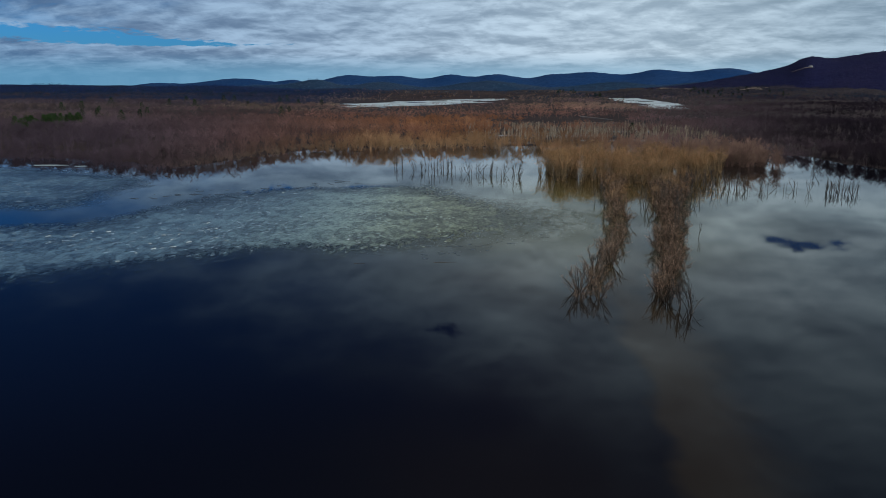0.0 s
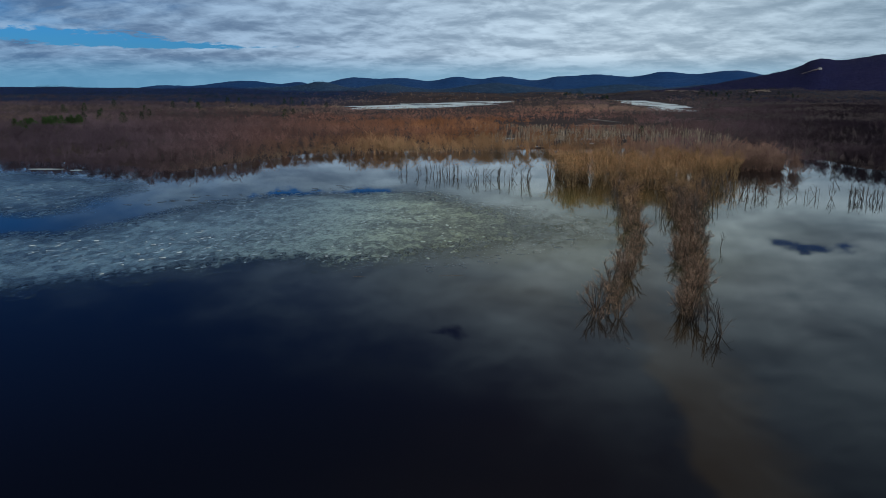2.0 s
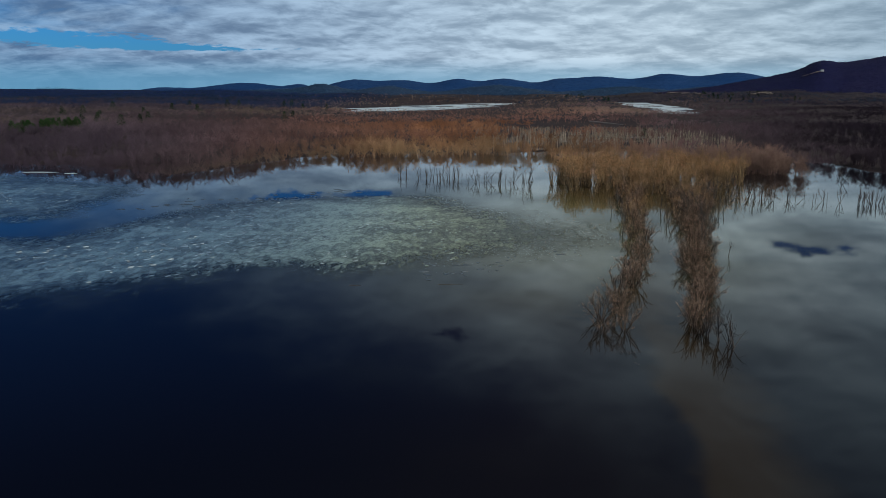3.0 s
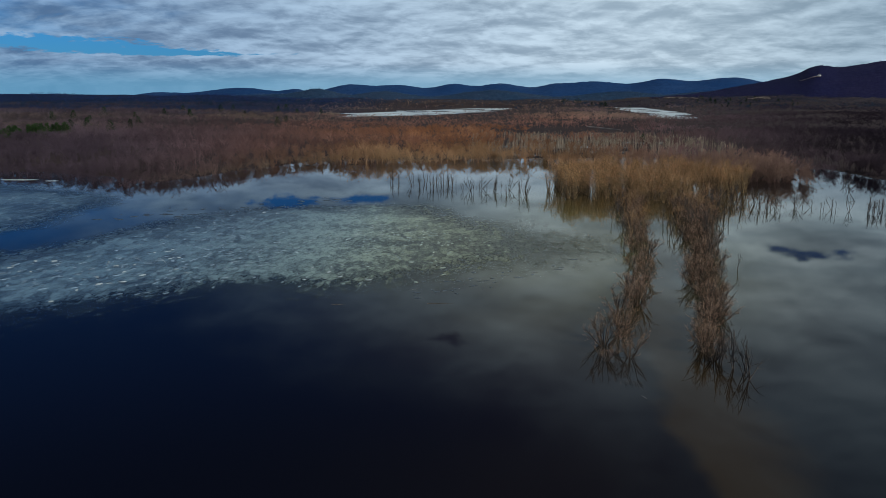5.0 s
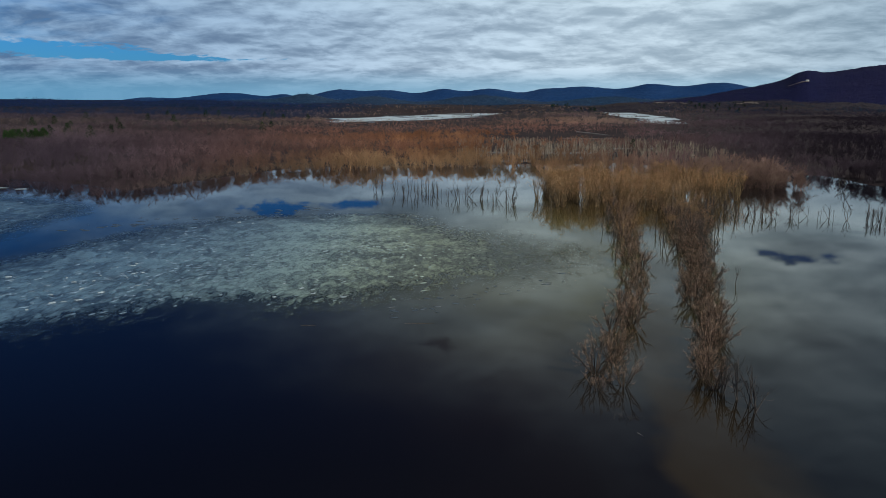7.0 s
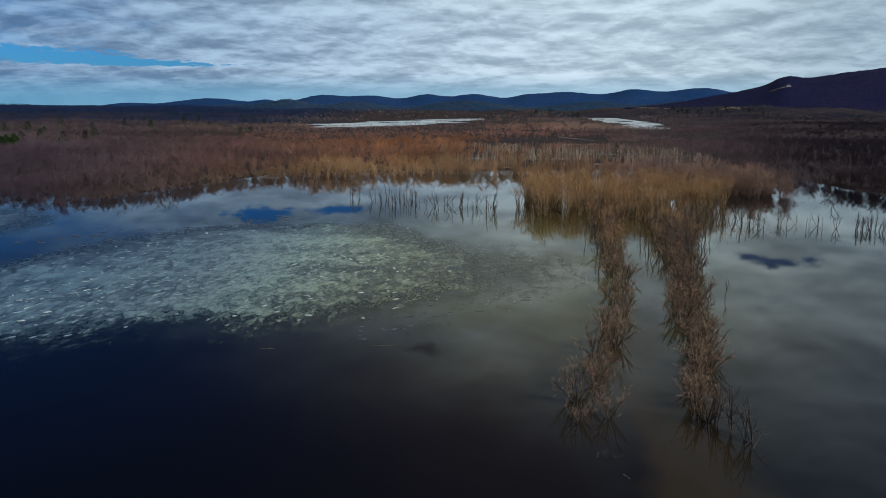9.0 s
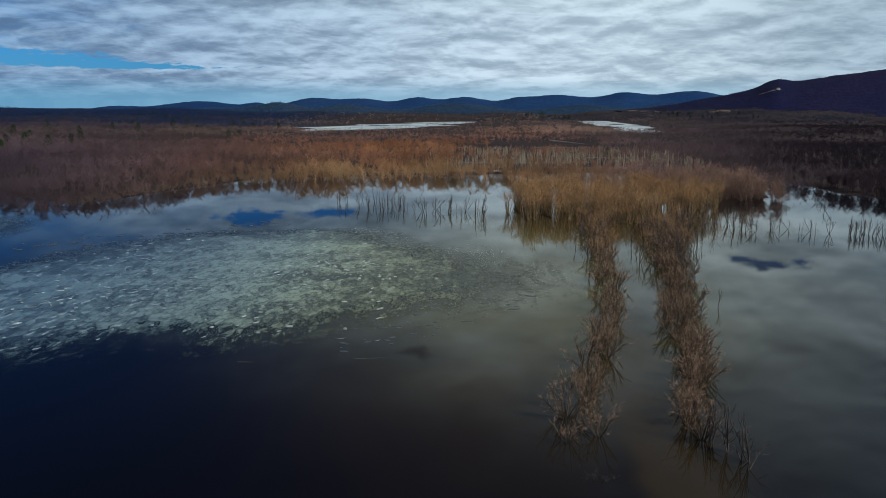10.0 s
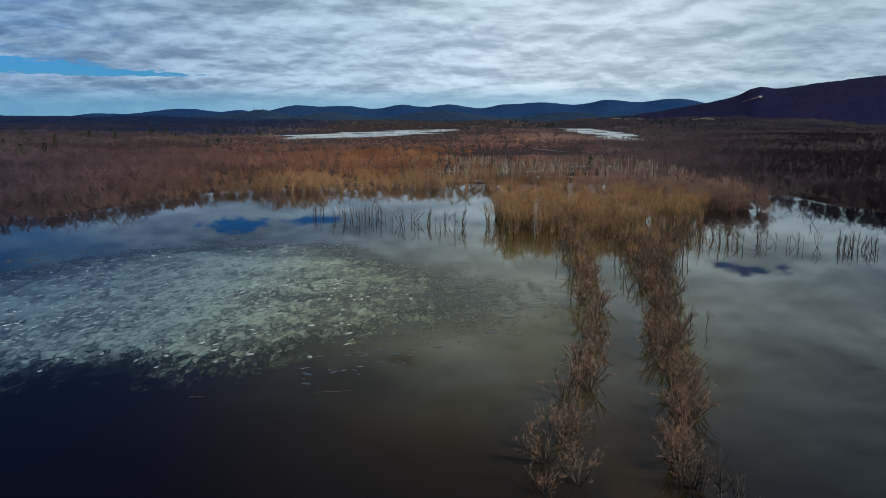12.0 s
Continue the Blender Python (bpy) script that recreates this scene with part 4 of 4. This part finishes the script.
def inside_distance(x, y, poly):
    """Metres to the outline of a polygon, above zero inside."""
    best, inside = np.full(x.shape, 9e9), np.zeros(x.shape, bool)
    for (ax, ay), (bx, by) in zip(poly, poly[1:] + poly[:1]):
        t = np.clip(((x - ax) * (bx - ax) + (y - ay) * (by - ay)) / ((bx - ax) ** 2 + (by - ay) ** 2), 0, 1)
        best = np.minimum(best, np.hypot(x - ax - t * (bx - ax), y - ay - t * (by - ay)))
        if ay != by:
            inside ^= ((ay > y) != (by > y)) & (x < (bx - ax) * (y - ay) / (by - ay) + ax)
    return np.where(inside, best, -best)


def ice_field(x, y, poly, seed):
    d = 7 + inside_distance(x, y, poly) + (rough_noise(x, y, 16, seed, 5) - 0.5) * 12
    return d


def build_ice(poly, label, seed, step, fade):
    p = np.array(poly)
    (x0, y0), (x1, y1) = p.min(0) - 8, p.max(0) + 8
    nx, ny = int((x1 - x0) / step), int((y1 - y0) / step)
    gx, gy = np.meshgrid(np.linspace(x0, x1, nx), np.linspace(y0, y1, ny), indexing="ij")
    d = ice_field(gx, gy, poly, seed)
    thick = np.clip(d / 36, 0.08, 1) ** 0.85 * np.clip(d / 9, 0, 1) * fade(gx, gy)
    z = 0.03 + 0.05 * rough_noise(gx, gy, 3.0, seed + 3, 3)
    faces = grid_faces(nx, ny)
    faces = faces[(d.ravel()[faces] > 0).all(1)]
    used, back = np.unique(faces, return_inverse=True)
    verts = np.stack([gx, gy, z], -1).reshape(-1, 3)[used]
    me = mesh_of("ice_sheet", verts, back.reshape(faces.shape), ICE, True)
    layer = me.attributes.new("thick", "FLOAT", "POINT")
    layer.data.foreach_set("value", thick.ravel()[used].astype(np.float32))
    return tagged(new("ice_sheet", me), label, "ice", kind="structure")


build_ice(ICE_MAIN, "large sheet of rotten grey ice melting into the lake", 101, 1.0, lambda x, y: (1 - 0.54 * np.clip((x + 45) / 60, 0, 1) - 0.2 * np.clip((x - 10) / 30, 0, 1)) * np.clip((y - 174 + np.clip(-x - 75, 0, 45)) / 80, 0.52, 1))
build_ice(ICE_LEFT, "broken grey ice by the wooded shore", 111, 1.4, lambda x, y: 0.82 + 0 * x)


def slabs(name, label, spots, material, z0):
    """Thin irregular plates of ice joined into one mesh."""
    verts, faces = [], []
    for x, y, length, width, turn, high in spots:
        n, base = 6, len(verts)
        c, s = math.cos(turn), math.sin(turn)
        ring = []
        for k in range(n):
            a = 6.283 * k / n + random.uniform(-0.3, 0.3)
            u, v = math.cos(a) * length / 2 * random.uniform(0.6, 1.1), math.sin(a) * width / 2 * random.uniform(0.6, 1.1)
            ring.append((x + u * c - v * s, y + u * s + v * c))
        verts += [(px, py, z0) for px, py in ring] + [(x + (px - x) * 0.9, y + (py - y) * 0.9, z0 + high * random.uniform(0.7, 1.3)) for px, py in ring]
        for k in range(n):
            a, b = base + k, base + (k + 1) % n
            faces += [(a, b, b + n), (a, b + n, a + n)]
        faces += [(base + n, base + n + k, base + n + k + 1) for k in range(1, n - 1)]
    me = mesh_of(name, verts, faces, material)
    return tagged(new(name, me), label, "ice", kind="stuff")


random.seed(41)


def ice_spots(count, poly, seed, x_fade):
    p = np.array(poly)
    (x0, y0), (x1, y1) = p.min(0), p.max(0)
    x, y = rng.uniform(x0, x1, count), rng.uniform(y0, y1, count)
    keep = (ice_field(x, y, poly, seed) > 24) & (rough_noise(x, y, 20, seed + 5, 3) > 0.60) & (rng.random(count) > np.clip((x + 45) / x_fade, 0, 0.95))
    return [(a, b, random.uniform(0.5, 2.2) ** 1.2, random.uniform(0.4, 1.2), random.gauss(0.15, 0.9), random.uniform(0.06, 0.22)) for a, b in zip(x[keep], y[keep])]


slabs("ice_slabs", "white crusts and slabs heaped on the melting ice", ice_spots(700, ICE_MAIN, 101, 60), SNOW_ICE, 0.03)
slabs("ice_slabs", "small white slabs on the broken shore ice", ice_spots(120, ICE_LEFT, 111, 900), SNOW_ICE, 0.03)


def plate_spots(count, poly, seed, reach):
    """Plates lie where the sheet is sound, in ragged drifts."""
    p = np.array(poly)
    (x0, y0), (x1, y1) = p.min(0), p.max(0)
    x, y = rng.uniform(x0, x1, count), rng.uniform(y0, y1, count)
    d = ice_field(x, y, poly, seed)
    drift = rough_noise(x, y, 26, seed + 7, 4)
    keep = (d > 18) & (rng.random(count) < np.clip((d - 14) / 45, 0.03, 1) * np.clip((drift - 0.30) * 3.2, 0, 1) * np.clip((reach - x) / 60, 0, 1))
    return [(a, b, random.uniform(0.9, 2.3) ** 1.4, random.uniform(0.5, 1.3), random.gauss(1.2, 0.5), random.uniform(0.03, 0.10)) for a, b in zip(x[keep], y[keep])]


slabs("ice_slabs", "pale crusted plates frozen into the rotten ice", plate_spots(7800, ICE_MAIN, 101, 18), CRUST, 0.05)
slabs("ice_slabs", "pale crusted plates in the shore ice", plate_spots(1500, ICE_LEFT, 111, 40), CRUST, 0.05)
floes = []
for k in range(46):                                    # loose plates in the open lead and off the sheet's tip
    t = random.random()
    floes.append((-150 + 85 * t + random.gauss(0, 6), 315 + 58 * t + random.gauss(0, 7), random.uniform(1.0, 6.0), random.uniform(0.8, 3.0), random.gauss(0.2, 0.4), 0.05))
for k in range(38):
    t = random.random()
    floes.append((-20 + 46 * t + random.gauss(0, 3), 214 + 38 * t + random.gauss(0, 5), random.uniform(0.6, 3.5), random.uniform(0.4, 1.3), random.gauss(0.3, 0.4), 0.04))
slabs("ice_floes", "long white strip of ice by the wooded shore", [(-262, 437, 24, 5, 0.05, 0.15), (-240, 433, 10, 3, 0.1, 0.12)], SNOW_ICE, 0.03)
slabs("ice_floes", "thin dark plates of drifting ice", floes, DARK_ICE, 0.012)


def lake_ice(name, label, blobs, step):
    x0, x1 = min(b[0] - b[2] for b in blobs), max(b[0] + b[2] for b in blobs)
    y0, y1 = min(b[1] - b[3] * 1.3 for b in blobs), max(b[1] + b[3] * 1.3 for b in blobs)
    nx, ny = int((x1 - x0) / step), int((y1 - y0) / step)
    gx, gy = np.meshgrid(np.linspace(x0, x1, nx), np.linspace(y0, y1, ny), indexing="ij")
    d = blob_field(gx, gy, blobs)
    ok = (d < -2) & (rough_noise(gx, gy, 50, 131, 4) > 0.30)
    faces = grid_faces(nx, ny)
    faces = faces[ok.ravel()[faces].all(1)]
    used, back = np.unique(faces, return_inverse=True)
    verts = np.stack([gx, gy, 0.04 + 0 * gx], -1).reshape(-1, 3)[used]
    tagged(new(name, mesh_of(name, verts, back.reshape(faces.shape), FAR_ICE, True)), label, "ice", kind="structure")


lake_ice("ice_sheet", "pale snow-covered ice on the far lake", FAR_LAKES[:2], 6)
lake_ice("ice_sheet", "white ice on the narrow far lake", FAR_LAKES[2:], 6)

# ---- pines ----


def pine(height):
    wood, crown = Builder(), Builder()
    trunk = branch(Vector((0, 0, -0.3)), Vector((0, 0, 1)), height, 0.02, 0.02, 5)
    wood.tube(trunk, [0.22, 0.19, 0.15, 0.11, 0.07, 0.02], 5)
    for k in range(34):
        t = 0.25 + 0.75 * k / 34
        p, d = along(trunk, t * 0.98)
        a = k * 2.4
        reach = height * 0.40 * (1.12 - t) * random.uniform(0.6, 1.3) + 0.3
        end = p + Vector((math.cos(a) * reach, math.sin(a) * reach, reach * 0.2))
        wood.sliver(p, end, 0.10)
        for _ in range(14):
            q = p.lerp(end, random.uniform(0.3, 1.0))
            crown.sliver(q, q + swing(Vector((math.cos(a) * 0.5, math.sin(a) * 0.5, 0.4)), 0.6) * random.uniform(0.5, 1.3), 0.45)
    return wood, crown


random.seed(51)
pine_kinds = []
for k in range(4):
    root = tagged(new("pine_tree"), "dark green pine standing above the bare woods", "tree", "scattered pines")
    w, c = pine(random.uniform(13, 17))
    part("trunk", w.mesh("trunk", BARK), root)
    part("crown", c.mesh("crown", NEEDLES), root, "dark green needles")
    pine_kinds.append(root)
pine_spots = []
for x, y in ((-487, 1462), (-360, 1140), (-356, 1307), (-378, 1438), (-302, 1221), (-284, 1311), (-254, 976), (-248, 915), (-437, 1256), (-414, 1069), (-478, 1133),
             (-406, 895), (-500, 962), (-460, 881), (-476, 1034), (-541, 1078), (-567, 1044), (-571, 999), (-456, 839), (-394, 805), (-528, 1322), (-400, 862),
             (133, 700), (262, 440), (275, 430), (256, 452), (300, 420)):
    pine_spots.append((x, y, random.uniform(0, 360), random.uniform(0.85, 1.25) if y > 800 else random.uniform(0.7, 1.0)))
for k in range(60):
    t = random.random()
    pine_spots.append((random.uniform(180, 760), random.uniform(1900, 2150), random.uniform(0, 360), random.uniform(0.6, 1.0)))
for k, (x, y, turn, size) in enumerate(pine_spots):
    z = float(land_height(np.array([x]), np.array([y]))[0])
    ob = pine_kinds[k] if k < 4 else copy_thing(pine_kinds[k % 4], pose(0, 0, 0))
    ob.matrix_basis = pose(x, y, z, 0, 0, turn)
    ob.scale = (size,) * 3

grove_kinds = []
for k in range(3):
    root = tagged(new("pine_tree"), "young bright green pine in a dense grove", "tree", "grove of young pines")
    w, c = pine(random.uniform(10, 12))
    part("trunk", w.mesh("trunk", BARK), root)
    part("crown", c.mesh("crown", YOUNG_NEEDLES), root, "bright green needles")
    grove_kinds.append(root)
for k in range(34):
    x, y = -448 + random.gauss(0, 9), random.uniform(712, 806)
    ob = grove_kinds[k] if k < 3 else copy_thing(grove_kinds[k % 3], pose(0, 0, 0))
    ob.matrix_basis = pose(x, y, float(land_height(np.array([x]), np.array([y]))[0]), 0, 0, random.uniform(0, 360))
    ob.scale = (random.uniform(1.0, 1.3),) * 3

# ---- driftwood ----


def driftwood(label, x, y, length, radius, turn, material=PALE, base=0.0, dip=0.0):
    b = Builder()
    pts = branch(Vector((-length / 2, 0, 0)), Vector((1, 0, 0)), length, 0.04, 0.0, 5)
    b.tube([Vector((p.x, p.y, 0)) for p in pts], [radius, radius, radius * 0.9, radius * 0.8, radius * 0.6, radius * 0.3], 6)
    ob = tagged(new("floating_log", b.mesh("floating_log", material)), label, "log")
    ob.matrix_basis = pose(x, y, base + radius * 0.4, 0, dip, turn)


random.seed(61)
driftwood("long bleached log floating on the lake", -10.8, 207.5, 6.6, 0.055, 8, SNAG)
driftwood("short bleached branch floating on the lake", -35, 205, 3.2, 0.06, 5, SNAG)
driftwood("small pale stick floating on the water", 26.5, 154, 1.4, 0.05, -60)
for x, y, n in ((-118, 524, 8), (-129, 519, 5), (-90, 533, 6)):
    driftwood("bleached log lying along the wooded shore", x, y, n, 0.16, random.uniform(-12, 12), SNAG)
driftwood("long pale log across the marsh pond", 136, 955, 62, 1.0, -60, PALE, 1.7, 1.0)

b = Builder()
for k in range(70):
    a = random.uniform(0, 6.283)
    p = Vector((random.gauss(0, 1.1), random.gauss(0, 0.6), -0.1))
    b.sliver(p, p + Vector((math.cos(a) * random.uniform(0.3, 1.3), math.sin(a) * 0.7, random.uniform(0.3, 1.1))), 0.04)
bush = tagged(new("brush_tips", b.mesh("brush_tips", SNAG)), "pale twig tips of a drowned bush above the water", "bush")
bush.matrix_basis = pose(25.2, 160, 0)

# ---- far houses ----
WALL = make_plain("white clapboard", (0.72, 0.71, 0.68), 0.7, 0.5, 0.15)
ROOF = make_plain("grey shingle", (0.13, 0.13, 0.14), 0.8, 0.5, 0.3)
GLASS = make_plain("dark window glass", (0.02, 0.025, 0.03), 0.1, 1.0, 0.2)
SAND = make_plain("bare pale sand", (0.20, 0.165, 0.14), 0.9, 0.05, 0.45)


def box(x0, x1, y0, y1, z0, z1):
    v = [(x, y, z) for x in (x0, x1) for y in (y0, y1) for z in (z0, z1)]
    f = [(0, 1, 3, 2), (4, 6, 7, 5), (0, 4, 5, 1), (2, 3, 7, 6), (0, 2, 6, 4), (1, 5, 7, 3)]
    return v, f


def farmhouse(label, spot, turn, long, deep, high):
    root = tagged(new("farmhouse"), label, "house", "far farmhouses")
    root.matrix_basis = pose(spot[0], spot[1], spot[2], 0, 0, turn)
    part("wall", mesh_of("wall", *box(-long / 2, long / 2, -deep / 2, deep / 2, -3, high), WALL), root, "white clapboard walls")
    e, peak = 0.5, high + deep * 0.45
    v = [(x, y, z) for x in (-long / 2 - e, long / 2 + e) for y, z in ((-deep / 2 - e, high - 0.2), (deep / 2 + e, high - 0.2), (0, peak))]
    part("roof", mesh_of("roof", v, [(0, 3, 5), (0, 5, 2), (1, 2, 5), (1, 5, 4), (0, 2, 1), (3, 4, 5), (0, 1, 4), (0, 4, 3)], ROOF), root, "grey shingle roof")
    for k in range(4):
        x = -long / 2 + long * (k + 0.5) / 4
        part("window", mesh_of("window", *box(x - 0.6, x + 0.6, -deep / 2 - 0.06, -deep / 2 + 0.02, 1.2, 2.9), GLASS), root, "dark window")


def on_ridge(ridge, az, t):
    return ridge.at(np.array([az]), np.array([t]))[0]


for az, t, size in ((-13.8, -0.92, 15), (-12.6, -0.93, 11), (-12.0, -0.90, 9), (-3.0, -0.93, 10)):
    farmhouse("small white farmhouse below the dark hills", on_ridge(LOW, az, t), random.uniform(-20, 20), size, 8, 5.5)
farmhouse("pale house on a clearing of the hill", on_ridge(STEEP, 22.6, -0.44), 10, 9, 6, 4)


def clearing(label, ridge, az0, az1, t0, t1, seed):
    az, t = np.meshgrid(np.linspace(az0, az1, 40), np.linspace(t0, t1, 12), indexing="ij")
    spots = ridge.at(az, t)
    spots[..., 2] += 1.6
    u, v = (az - az0) / (az1 - az0) * 2 - 1, (t - t0) / (t1 - t0) * 2 - 1
    ok = np.hypot(u, v) + (rough_noise(spots[..., 0], spots[..., 1], 14, seed, 3) - 0.5) * 2.4 < 0.8
    faces = grid_faces(40, 12)
    faces = faces[ok.ravel()[faces].all(1)]
    used, back = np.unique(faces, return_inverse=True)
    tagged(new("clearing", mesh_of("clearing", spots.reshape(-1, 3)[used], back.reshape(faces.shape), SAND, True)), label, "clearing", kind="structure")


clearing("bare pale sand clearing on the dark hill", STEEP, 21.4, 23.2, -0.46, -0.425, 141)
clearing("strip of pale bare field below the hill", FOOT, 17.6, 20.6, -0.40, -0.22, 142)
clearing("pale dry field on the foothill", FOOT, 11.5, 15.5, -0.2, 0.1, 143)
